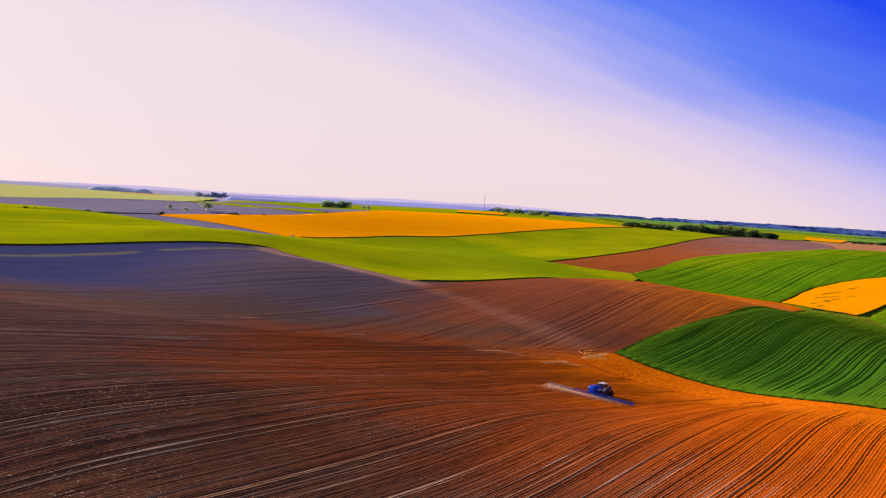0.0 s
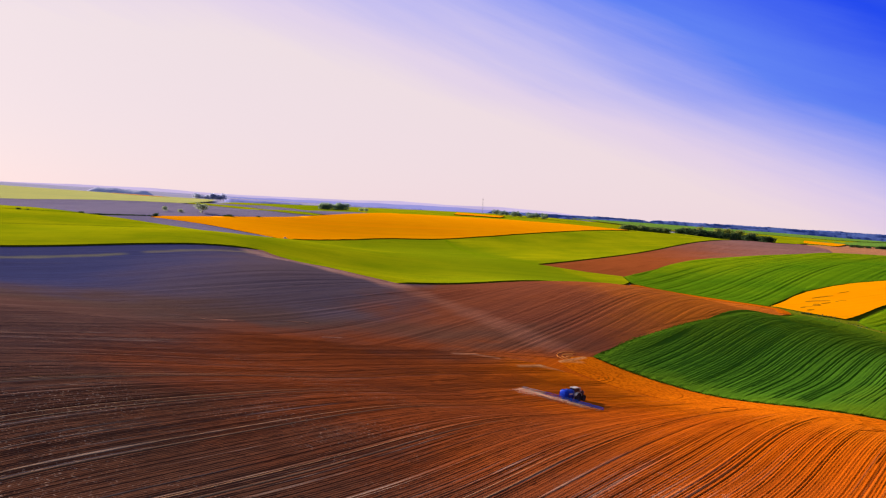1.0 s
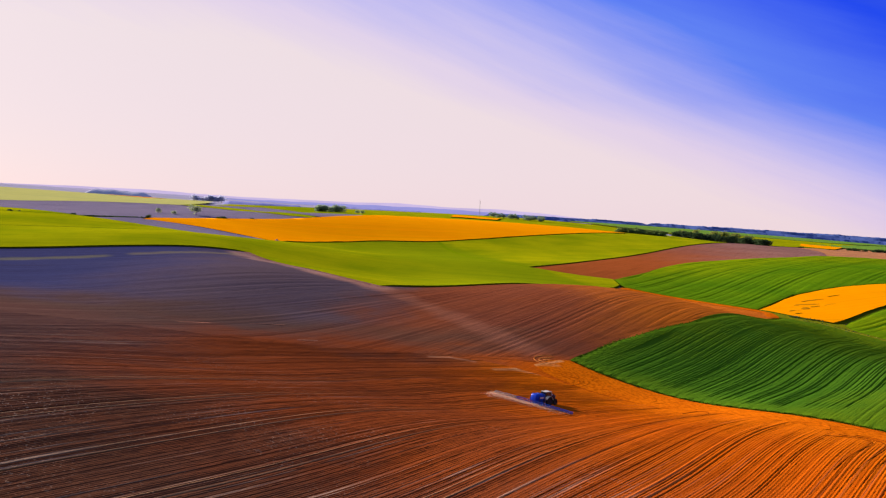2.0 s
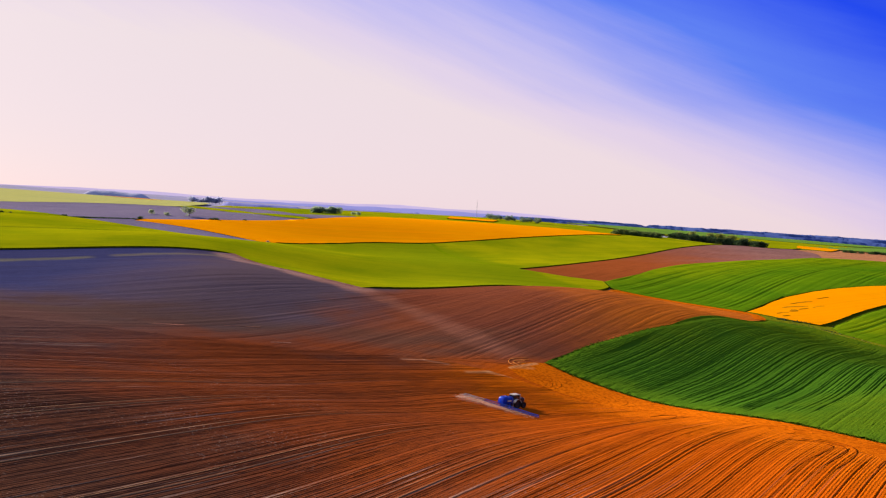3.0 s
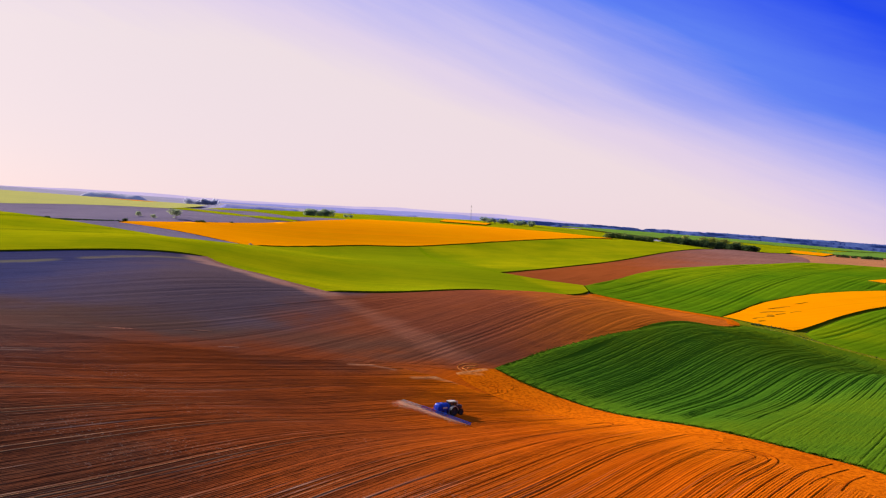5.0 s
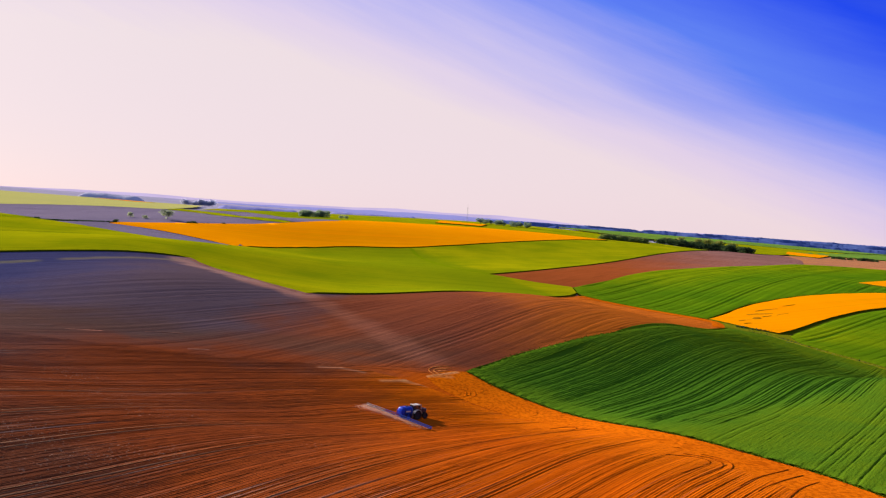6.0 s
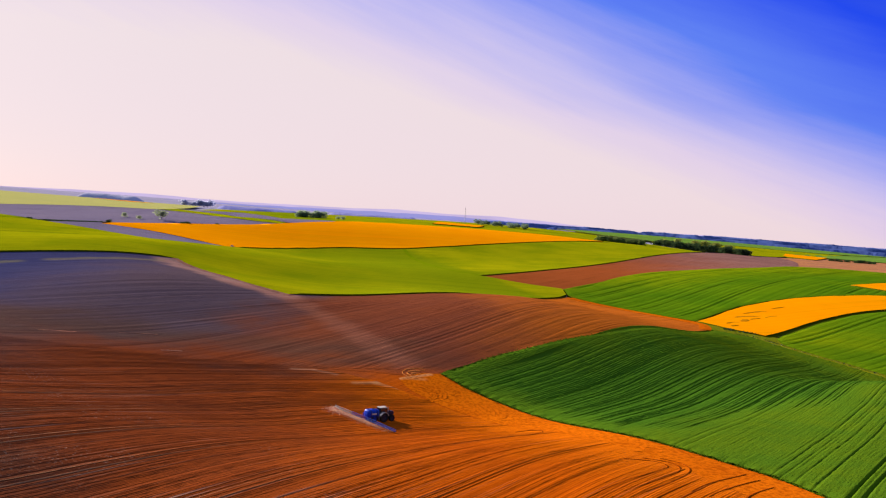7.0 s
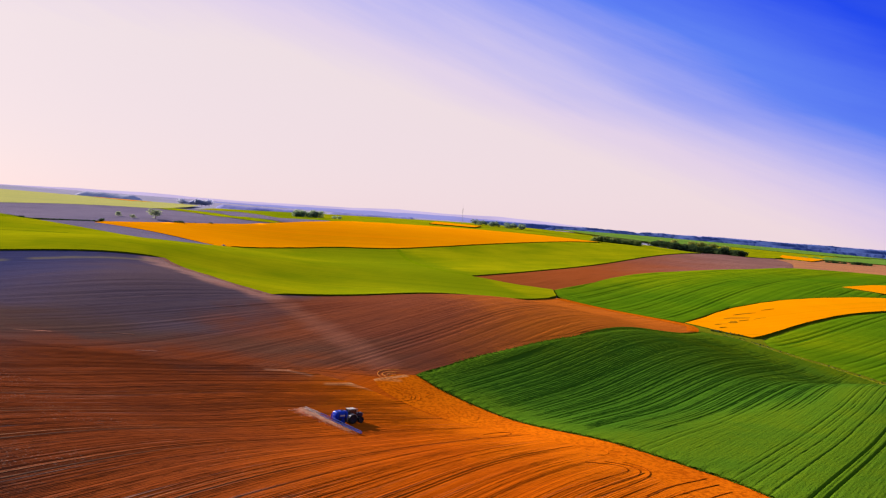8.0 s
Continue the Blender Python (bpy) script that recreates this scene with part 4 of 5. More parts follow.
def box(bm, c, size, bevel=0.0, shear=0.0):
    """A block about c; shear leans its top forward."""
    m = Matrix.Translation(c) @ Matrix.Diagonal((*size, 1))
    r = bmesh.ops.create_cube(bm, size=1.0, matrix=m)
    for v in r["verts"]:
        if v.co.z > c[2]:
            v.co.x += shear
    if bevel:
        edges = list({e for v in r["verts"] for e in v.link_edges})
        bmesh.ops.bevel(bm, geom=edges, offset=bevel, segments=2, affect="EDGES", profile=0.6)
    return bm


def rod(bm, a, b, r, r2=None, n=8):
    a, b = Vector(a), Vector(b)
    d = b - a
    m = Matrix.Translation((a + b) / 2) @ d.to_track_quat("Z", "Y").to_matrix().to_4x4()
    bmesh.ops.create_cone(bm, cap_ends=True, segments=n, radius1=r, radius2=r if r2 is None else r2, depth=d.length, matrix=m)
    return bm


def lathe(bm, profile, c, n=28):
    """Turn (radius, y) pairs round a level axle through c."""
    rings = []
    for r, y in profile:
        rings.append([bm.verts.new((c[0] + r * math.cos(a), c[1] + y, c[2] + r * math.sin(a))) for a in np.linspace(0, 2 * math.pi, n, endpoint=False)])
    for p, q in zip(rings, rings[1:]):
        for i in range(n):
            bm.faces.new((p[i], p[(i + 1) % n], q[(i + 1) % n], q[i]))
    bmesh.ops.recalc_face_normals(bm, faces=bm.faces)
    return bm


def wheel(parent, c, r, w, rim_material):
    """Tyre with lugs, rim as its sub-part."""
    bm = bmesh.new()
    h = w / 2
    lathe(bm, [(r * 0.56, -h * 0.8), (r * 0.75, -h), (r * 0.93, -h * 0.94), (r * 0.96, -h * 0.6), (r * 0.96, h * 0.6), (r * 0.93, h * 0.94), (r * 0.75, h), (r * 0.56, h * 0.8)], c)
    for k in range(18):
        a = k * 2 * math.pi / 18
        for s in (-1, 1):
            m = (Matrix.Translation(c) @ Matrix.Rotation(-a - (0.09 if s > 0 else -0.09), 4, "Y") @ Matrix.Translation((r * 0.975, s * h * 0.45, 0))
                 @ Matrix.Rotation(s * 0.5, 4, "X") @ Matrix.Diagonal((r * 0.07, h * 0.95, r * 0.07, 1)))
            bmesh.ops.create_cube(bm, size=1.0, matrix=m)
    tyre = part("wheel", bm, RUBBER, parent, "black lugged tyre")
    bm = bmesh.new()
    lathe(bm, [(0.05, -h * 0.5), (r * 0.25, -h * 0.5), (r * 0.3, -h * 0.35), (r * 0.5, -h * 0.4), (r * 0.57, -h * 0.82), (r * 0.57, h * 0.82), (r * 0.5, h * 0.4), (r * 0.3, h * 0.35), (r * 0.25, h * 0.5), (0.05, h * 0.5)], c, 20)
    part("rim", bm, rim_material, tyre)
    return tyre


def upright(x, y, heading, lift=0.0):
    """A pose on the slope at (x, y), +X along the heading (degrees clockwise from north)."""
    e = 1.5
    n = Vector((-(ground_at(x + e, y) - ground_at(x - e, y)) / (2 * e), -(ground_at(x, y + e) - ground_at(x, y - e)) / (2 * e), 1)).normalized()
    f = Vector((math.sin(radians(heading)), math.cos(radians(heading)), 0))
    f = (f - n * f.dot(n)).normalized()
    l = n.cross(f)
    m = Matrix((f, l, n)).transposed().to_4x4()
    m.translation = (x, y, ground_at(x, y) + lift)
    return m


# ---- the tractor and the trailed sprayer ----
RIG = upright(39.0, 169.7, 49.0, 0.08)


def build_tractor():
    ob = new("tractor")
    ob.matrix_world = RIG @ Matrix.Translation((-3.1, 0, 0)) @ Matrix.Scale(1.15, 4)
    tagged(ob, "dark blue farm tractor with a pale cab roof, pulling a sprayer", "tractor")
    for c, r, w in (((6.7, 1.0, 1.0), 1.0, 0.62), ((6.7, -1.0, 1.0), 1.0, 0.62), ((8.75, 0.95, 0.68), 0.68, 0.5), ((8.75, -0.95, 0.68), 0.68, 0.5)):
        wheel(ob, c, r, w, DARK_PAINT)
    bm = bmesh.new()
    box(bm, (8.65, 0, 1.62), (1.7, 0.92, 0.78), 0.12, -0.06)
    box(bm, (9.48, 0, 1.5), (0.16, 0.8, 0.5), 0.05)
    hood = part("hood", bm, DARK_PAINT, ob)
    bm = bmesh.new()
    for k in range(5):
        box(bm, (9.58, 0, 1.34 + 0.09 * k), (0.03, 0.62, 0.035))
    part("grille", bm, RUBBER, hood)
    for s in (-1, 1):
        bm = bmesh.new()
        rod(bm, (9.52, s * 0.3, 1.72), (9.6, s * 0.3, 1.71), 0.08, n=12)
        part("headlight", bm, LAMP_CLEAR, ob)
    bm = bmesh.new()
    box(bm, (7.85, 0, 0.95), (3.3, 0.55, 0.5), 0.06)
    rod(bm, (8.75, -0.8, 0.68), (8.75, 0.8, 0.68), 0.11)
    rod(bm, (6.7, -0.9, 0.95), (6.7, 0.9, 0.95), 0.16)
    part("chassis", bm, RUBBER, ob, "black chassis and axles")
    # cab: posts, roof and panes
    bm = bmesh.new()
    for x, y in ((7.75, 0.62), (7.75, -0.62), (6.0, 0.68), (6.0, -0.68), (6.75, 0.74), (6.75, -0.74)):
        rod(bm, (x, y, 1.25), (x - 0.12, y * 0.94, 2.78), 0.045, n=6)
    box(bm, (6.85, 0, 1.3), (1.85, 1.4, 0.35), 0.06)
    cab = part("cab", bm, DARK_PAINT, ob)
    bm = bmesh.new()
    box(bm, (6.75, 0, 2.88), (1.75, 1.42, 0.18), 0.07)
    part("roof", bm, BEIGE_PAINT, cab, "pale beige cab roof")
    for c, size, sh in (((7.72, 0, 2.08), (0.03, 1.16, 1.25), -0.12), ((5.97, 0, 2.08), (0.03, 1.26, 1.25), -0.12)):
        bm = bmesh.new()
        box(bm, c, size, 0.0, sh)
        part("window", bm, GLASS, cab)
    for s in (-1, 1):
        bm = bmesh.new()
        box(bm, (7.22, s * 0.68, 2.08), (0.85, 0.03, 1.25), 0.0, -0.1)
        part("door", bm, GLASS, cab, "glazed cab door")
        bm = bmesh.new()
        box(bm, (6.36, s * 0.7, 2.2), (0.65, 0.03, 1.0), 0.0, -0.1)
        part("window", bm, GLASS, cab)
        bm = bmesh.new()
        for k in range(9):
            a0, a1 = radians(15 + k * 16), radians(15 + (k + 1) * 16)
            mid = (a0 + a1) / 2
            m = Matrix.Translation((6.7 + 1.06 * math.cos(mid), s * 1.0, 0.95 + 1.06 * math.sin(mid))) @ Matrix.Rotation(-mid, 4, "Y") @ Matrix.Diagonal((0.05, 0.66, 0.31, 1))
            bmesh.ops.create_cube(bm, size=1.0, matrix=m)
        # Pale colour carries the glare on the rear fender.
        part("mudguard", bm, GREY_PAINT, ob, "mudguard, pale grey for its glare")
        bm = bmesh.new()
        rod(bm, (7.7, s * 0.65, 2.5), (7.85, s * 1.15, 2.5), 0.02, n=6)
        box(bm, (7.86, s * 1.2, 2.35), (0.06, 0.22, 0.36), 0.02)
        part("mirror", bm, RUBBER, ob)
        for k in range(3):
            bm = bmesh.new()
            box(bm, (7.65, s * (0.78 + 0.03 * k), 0.5 + 0.28 * k), (0.35, 0.22, 0.04))
            part("step", bm, STEEL, ob)
    bm = bmesh.new()
    rod(bm, (7.95, -0.52, 1.9), (7.95, -0.52, 2.95), 0.06, n=10)
    rod(bm, (7.95, -0.52, 2.1), (7.95, -0.52, 2.6), 0.1, n=10)
    part("exhaust", bm, STEEL, ob)
    bm = bmesh.new()
    rod(bm, (6.3, 0.4, 2.98), (6.3, 0.4, 3.12), 0.07, n=10)
    part("beacon", bm, plain_material("amber_lens", (0.7, 0.25, 0.01), 0.2), ob, "amber roof beacon")


def boom_section(name, side, y0, y1, z, parent):
    """One folding length of the boom: a flat lattice of chords, struts and diagonals, nozzles below."""
    bm = bmesh.new()
    s, h = side, 0.55
    taper = 1 - 0.35 * (y1 / 13.0)
    top = z + h * taper
    for za, xa in ((z, 0.0), (top, 0.0), (z + 0.1, -0.35)):
        rod(bm, (-0.45 + xa, s * y0, za), (-0.45 + xa, s * y1, za), 0.11 if s < 0 else 0.075, n=6)
    k = max(2, int((y1 - y0) / 0.9))
    for i in range(k + 1):
        y = s * (y0 + (y1 - y0) * i / k)
        rod(bm, (-0.45, y, z), (-0.45, y, top), 0.035, n=5)
        rod(bm, (-0.45, y, z), (-0.8, y, z + 0.1), 0.03, n=5)
        if i < k:
            y2 = s * (y0 + (y1 - y0) * (i + 1) / k)
            rod(bm, (-0.45, y, z if i % 2 else top), (-0.45, y2, top if i % 2 else z), 0.035, n=5)
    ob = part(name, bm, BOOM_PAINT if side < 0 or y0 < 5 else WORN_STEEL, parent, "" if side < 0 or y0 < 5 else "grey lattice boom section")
    bm = bmesh.new()
    rod(bm, (-0.75, s * y0, z - 0.1), (-0.75, s * y1, z - 0.1), 0.025, n=5)
    for i in range(int((y1 - y0) / 0.5) + 1):
        y = s * (y0 + 0.25 + i * 0.5)
        if abs(y) < y1:
            rod(bm, (-0.75, y, z - 0.1), (-0.75, y, z - 0.24), 0.035, 0.02, n=5)
    part("nozzle_line", bm, STEEL, ob, "grey pipe with spray nozzles")


def build_sprayer():
    ob = new("field_sprayer")
    ob.matrix_world = RIG
    tagged(ob, "bright blue trailed crop sprayer with its long boom unfolded", "sprayer")
    for s in (-1, 1):
        wheel(ob, (1.9, s * 1.0, 0.92), 0.92, 0.48, BLUE_PAINT)
    # the tank: a rounded hull with a raised filler
    bm = bmesh.new()
    n = 18
    rings = []
    for x, k, lift in ((0.35, 0.55, 0.1), (0.5, 0.86, 0.04), (0.9, 1.0, 0.0), (2.2, 1.03, 0.0), (3.4, 1.0, 0.02), (4.1, 0.86, 0.08), (4.35, 0.55, 0.15)):
        ring = []
        for i in range(n):
            a = 2 * math.pi * i / n
            ca, sa = math.cos(a), math.sin(a)
            ring.append(bm.verts.new((x * 0.8 - 0.1, 1.28 * k * math.copysign(abs(ca) ** 0.6, ca), 2.05 + lift + 0.98 * k * math.copysign(abs(sa) ** 0.65, sa))))
        rings.append(ring)
    for p, q in zip(rings, rings[1:]):
        for i in range(n):
            bm.faces.new((p[i], p[(i + 1) % n], q[(i + 1) % n], q[i]))
    bm.faces.new(rings[0][::-1])
    bm.faces.new(rings[-1])
    bmesh.ops.recalc_face_normals(bm, faces=bm.faces)
    for f in bm.faces:
        f.smooth = True
    tank = part("tank", bm, BLUE_PAINT, ob, "rounded blue tank")
    for x in (0.75, 2.45):
        bm = bmesh.new()
        for k in range(9):
            a = radians(-10 + 200 * k / 8)
            b = radians(-10 + 200 * (k + 1) / 8)
            p, q = [(x, 1.33 * math.copysign(abs(math.cos(v)) ** 0.6, math.cos(v)), 2.06 + 1.02 * math.copysign(abs(math.sin(v)) ** 0.65, math.sin(v))) for v in (a, b)]
            rod(bm, p, q, 0.05, n=6)
        part("strap", bm, DARK_PAINT, tank, "dark tank strap")
    for side in (-1, 1):
        bm = bmesh.new()
        box(bm, (1.6, side * 1.33, 2.15), (1.3, 0.03, 0.34), 0.01)
        part("label_plate", bm, GREY_PAINT, tank, "pale plate on the tank's side")
    bm = bmesh.new()
    rod(bm, (2.0, 0, 2.98), (2.0, 0, 3.14), 0.28, n=16)
    part("lid", bm, RUBBER, tank, "black filler lid")
    bm = bmesh.new()
    for y in (0.5, -0.5):
        box(bm, (1.75, y, 0.98), (3.4, 0.14, 0.2), 0.02)
    rod(bm, (1.9, -0.85, 0.92), (1.9, 0.85, 0.92), 0.09)
    for x in (0.3, 1.8, 3.2):
        box(bm, (x, 0, 0.98), (0.14, 1.1, 0.16))
    part("frame", bm, BLUE_PAINT, ob)
    bm = bmesh.new()
    for y in (0.45, -0.45):
        rod(bm, (3.4, y, 0.98), (4.3, 0, 0.75), 0.07, n=6)
    rod(bm, (4.2, 0, 0.75), (4.6, 0, 0.75), 0.09, n=8)
    part("drawbar", bm, DARK_PAINT, ob)
    bm = bmesh.new()
    for y in (0.75, -0.75):
        box(bm, (-0.15, y, 1.45), (0.16, 0.14, 1.7), 0.02)
    for z in (0.8, 1.5, 2.2):
        box(bm, (-0.15, 0, z), (0.12, 1.6, 0.12), 0.02)
    for y in (0.7, -0.7):
        rod(bm, (0.4, y, 1.0), (-0.15, y, 1.7), 0.05, n=6)
    part("boom_mast", bm, BLUE_PAINT, ob)
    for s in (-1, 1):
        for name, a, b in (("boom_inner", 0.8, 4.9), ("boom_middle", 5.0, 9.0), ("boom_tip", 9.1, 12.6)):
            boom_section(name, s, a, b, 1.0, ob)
        bm = bmesh.new()
        for k in range(7):
            a0 = radians(20 + k * 20)
            m = Matrix.Translation((1.9 + 1.04 * math.cos(a0), s * 1.0, 0.92 + 1.04 * math.sin(a0))) @ Matrix.Rotation(-a0, 4, "Y") @ Matrix.Diagonal((0.05, 0.52, 0.38, 1))
            bmesh.ops.create_cube(bm, size=1.0, matrix=m)
        part("mudguard", bm, BLUE_PAINT, ob)
        bm = bmesh.new()
        box(bm, (-0.3, s * 0.95, 1.0), (0.06, 0.25, 0.14), 0.02)
        part("rear_light", bm, LAMP_RED, ob)
    bm = bmesh.new()
    box(bm, (3.3, 0.95, 1.0), (0.6, 0.5, 0.55), 0.05)
    part("control_box", bm, STEEL, ob)
    bm = bmesh.new()
    for k in range(6):
        box(bm, (3.35, -0.9, 0.6 + 0.26 * k), (0.3, 0.42, 0.04))
    for y in (-0.7, -1.1):
        rod(bm, (3.35, y, 0.5), (3.35, y, 2.4), 0.03, n=6)
    part("ladder", bm, STEEL, ob)


def build_spray():
    """The fine drops that hang under and behind the boom."""
    rng = np.random.default_rng(5)
    n = 7500
    y = -12.6 + 25.8 * rng.random(n) ** 0.5
    drift = rng.gamma(1.3, 0.34, n) * (1 + 0.22 * np.maximum(y - 5, 0))
    x = -0.75 - drift
    z = np.clip(0.8 - 0.15 * drift + rng.normal(0, 0.22, n), 0.05, 1.5)
    y = y + 0.25 * drift + rng.normal(0, 0.1, n)
    r = rng.uniform(0.010, 0.026, n)
    tet = np.array([(1, 1, 1), (1, -1, -1), (-1, 1, -1), (-1, -1, 1)], float)
    V = (np.stack([x, y, z], 1)[:, None, :] + tet[None] * r[:, None, None]).reshape(-1, 3)
    b = (np.arange(n) * 4)[:, None]
    F = np.concatenate([b + f for f in ((0, 1, 2), (0, 3, 1), (0, 2, 3), (1, 3, 2))])
    me = bpy.data.meshes.new("spray")
    me.from_pydata(V, [], F)
    me.materials.append(DROPS)
    ob = new("spray", me)
    ob.matrix_world = RIG
    tagged(ob, "pale mist of spray drops behind the boom", "spray", kind="stuff")


build_tractor()
build_sprayer()
build_spray()


# ---- trees, bushes and woods ----
def clump_cloud(centres, sizes, seed, flat=0.75, blades=6):
    """Leaf sprays: uneven small blades at every slant round each centre. Returns arrays of vertices and faces."""
    rng = np.random.default_rng(seed)
    n = len(centres)
    mid = rng.normal(0, 0.42, (n, blades, 1, 3))
    a = rng.normal(size=(n, blades, 3))
    a /= np.linalg.norm(a, axis=2, keepdims=True)
    b = rng.normal(size=(n, blades, 3))
    b -= a * (a * b).sum(2, keepdims=True)
    b /= np.linalg.norm(b, axis=2, keepdims=True)
    corners = np.stack([a * rng.uniform(0.7, 1.2, (n, blades, 1)), b * rng.uniform(0.45, 0.8, (n, blades, 1)),
                        -a * rng.uniform(0.7, 1.2, (n, blades, 1)), -b * rng.uniform(0.45, 0.8, (n, blades, 1))], 2)
    pts = (corners * 0.8 + mid) * np.asarray(sizes)[:, None, None, None]
    pts[..., 2] *= flat
    V = (pts + np.asarray(centres)[:, None, None, :]).reshape(-1, 3)
    F = np.arange(n * blades * 4).reshape(-1, 4)
    return V, F


def crown_points(rng, high, wide, bottom, count):
    """Clump places on several uneven lobes, so that the outline is broken and has gaps."""
    lobes = []
    for k in range(6):
        a = k * 2.4 + rng.uniform(-0.4, 0.4)
        d = wide * rng.uniform(0.15, 0.55)
        lobes.append((d * math.cos(a), d * math.sin(a), bottom + (high - bottom) * rng.uniform(0.3, 0.8), wide * rng.uniform(0.32, 0.5)))
    lobes.append((0, 0, high - wide * 0.35, wide * 0.4))
    out, size = [], []
    for i in range(count):
        x, y, z, r = lobes[rng.integers(len(lobes))]
        v = rng.normal(size=3)
        v /= np.linalg.norm(v)
        k = r * rng.uniform(0.55, 1.05)
        out.append((x + v[0] * k, y + v[1] * k, max(bottom * 0.8, z + v[2] * k * 0.9)))
        size.append(wide * rng.uniform(0.06, 0.13))
    return np.array(out), np.array(size)


def make_tree(name, seed, high, wide, leaf, label, category="tree", bole=0.25, count=190):
    rng = np.random.default_rng(seed)
    ob = tagged(new(name), label, category)
    bm = bmesh.new()
    r = high * 0.02 + 0.05
    top = Vector((rng.normal() * 0.2, rng.normal() * 0.2, high * 0.62))
    rod(bm, (0, 0, -0.4), tuple(top * 0.5), r, r * 0.7, 7)
    rod(bm, tuple(top * 0.5), tuple(top), r * 0.7, r * 0.3, 7)
    for k in range(5):
        a = k * 1.3 + rng.uniform(0, 0.8)
        z = high * (bole + 0.08 * k)
        rod(bm, (0, 0, z), (wide * 0.4 * math.cos(a), wide * 0.4 * math.sin(a), z + high * 0.22), r * 0.45, r * 0.12, 5)
    part("trunk", bm, BARK, ob)
    c, s = crown_points(rng, high, wide, high * bole, count)
    V, F = clump_cloud(c, s, seed)
    me = bpy.data.meshes.new("crown")
    me.from_pydata(V, [], F)
    me.materials.append(leaf)
    crown = new("crown", me)
    crown.parent = ob
    return ob


def planted(template, places, size=(0.8, 1.2), seed=1, group=""):
    """Sets the template at the first place and copies of it at the others."""
    rng = random.Random(seed)
    base = None
    for k, (x, y) in enumerate(places):
        s = rng.uniform(*size)
        m = Matrix.Translation((x, y, ground_at(x, y) - 0.2 - 0.0012 * math.hypot(x, y))) @ Matrix.Rotation(rng.uniform(0, 6.28), 4, "Z") @ Matrix.Diagonal((s * rng.uniform(0.85, 1.2), s * rng.uniform(0.85, 1.2), s, 1))
        if base is None:
            base = template
            tagged(base, group=group)
            pending = m
        else:
            copy_thing(template, m)
    template.matrix_basis = pending


def line_of(a, b, count, spread, seed):
    rng = random.Random(seed)
    return [(a[0] + (b[0] - a[0]) * (k + rng.random()) / count + rng.uniform(-spread, spread), a[1] + (b[1] - a[1]) * (k + rng.random()) / count + rng.uniform(-spread, spread)) for k in range(count)]


planted(make_tree("tree", 21, 11, 8, LEAF, "leafy green tree in a field copse", bole=0.06), line_of((-212, 1212), (-168, 1222), 14, 5, 2), (0.9, 1.35), 3, "copse beyond the rapeseed")
planted(make_tree("tree", 22, 9, 7, LEAF, "rounded green tree at the rapeseed's edge"), [(-135, 1195), (-127, 1199)], (0.8, 1.0), 4, "pair of trees by the rapeseed")
planted(make_tree("tree", 23, 13, 10, LEAF_PALE, "pale spring-green tree standing alone in a field"), [(-252, 752)], (0.9, 0.9), 5)
planted(make_tree("tree", 24, 6, 5, LEAF_PALE, "small pale flowering tree by the rapeseed"), [(-296, 760), (-272, 742)], (0.8, 1.1), 6, "small pale trees")
planted(make_tree("bush", 25, 3.4, 4.2, LEAF_DARK, "low dark bush on a field edge", "bush", 0.08), [(-310, 613), (-268, 668), (-352, 603), (-357, 600), (-218, 722), (-214, 725), (-207, 730), (-203, 733), (-190, 746)], (0.7, 1.2), 7, "bushes along field edges")
planted(make_tree("bush", 26, 8, 9, LEAF_HEDGE, "large leafy hedge bush", "bush", 0.06), line_of((288, 1105), (352, 1075), 22, 5, 8), (0.8, 1.3), 9, "hedgerow near the far rapeseed")
planted(make_tree("bush", 27, 8, 9, LEAF_DARK, "dark hedge bush along the bare field", "bush", 0.06), line_of((398, 1165), (500, 1045), 46, 6, 10), (0.85, 1.35), 11, "dark hedgerow")
planted(make_tree("tree", 28, 13, 9, LEAF_WEED, "yellow-green tree behind the dark hedge"), line_of((410, 1185), (500, 1075), 12, 8, 12), (0.8, 1.3), 13, "trees behind the hedge")
planted(make_tree("tree", 29, 11, 9, LEAF_WOOD, "tree in the scattered wood by the mast"), line_of((112, 1400), (215, 1330), 18, 16, 14), (0.6, 1.1), 15, "trees near the mast")
planted(make_tree("bush", 30, 6, 7, LEAF_DARK, "dark green bush by a yellow field", "bush", 0.08), line_of((660, 1120), (720, 1085), 9, 5, 16), (0.7, 1.1), 17, "bushes on the far right field")
planted(make_tree("tree", 31, 16, 13, LEAF_HAZE, "tree on the far ridge, haze put into its bluish leaves", bole=0.03, count=260), line_of((-634, 1800), (-574, 1830), 14, 9, 18), (0.6, 1.25), 19, "trees on the far ridge")


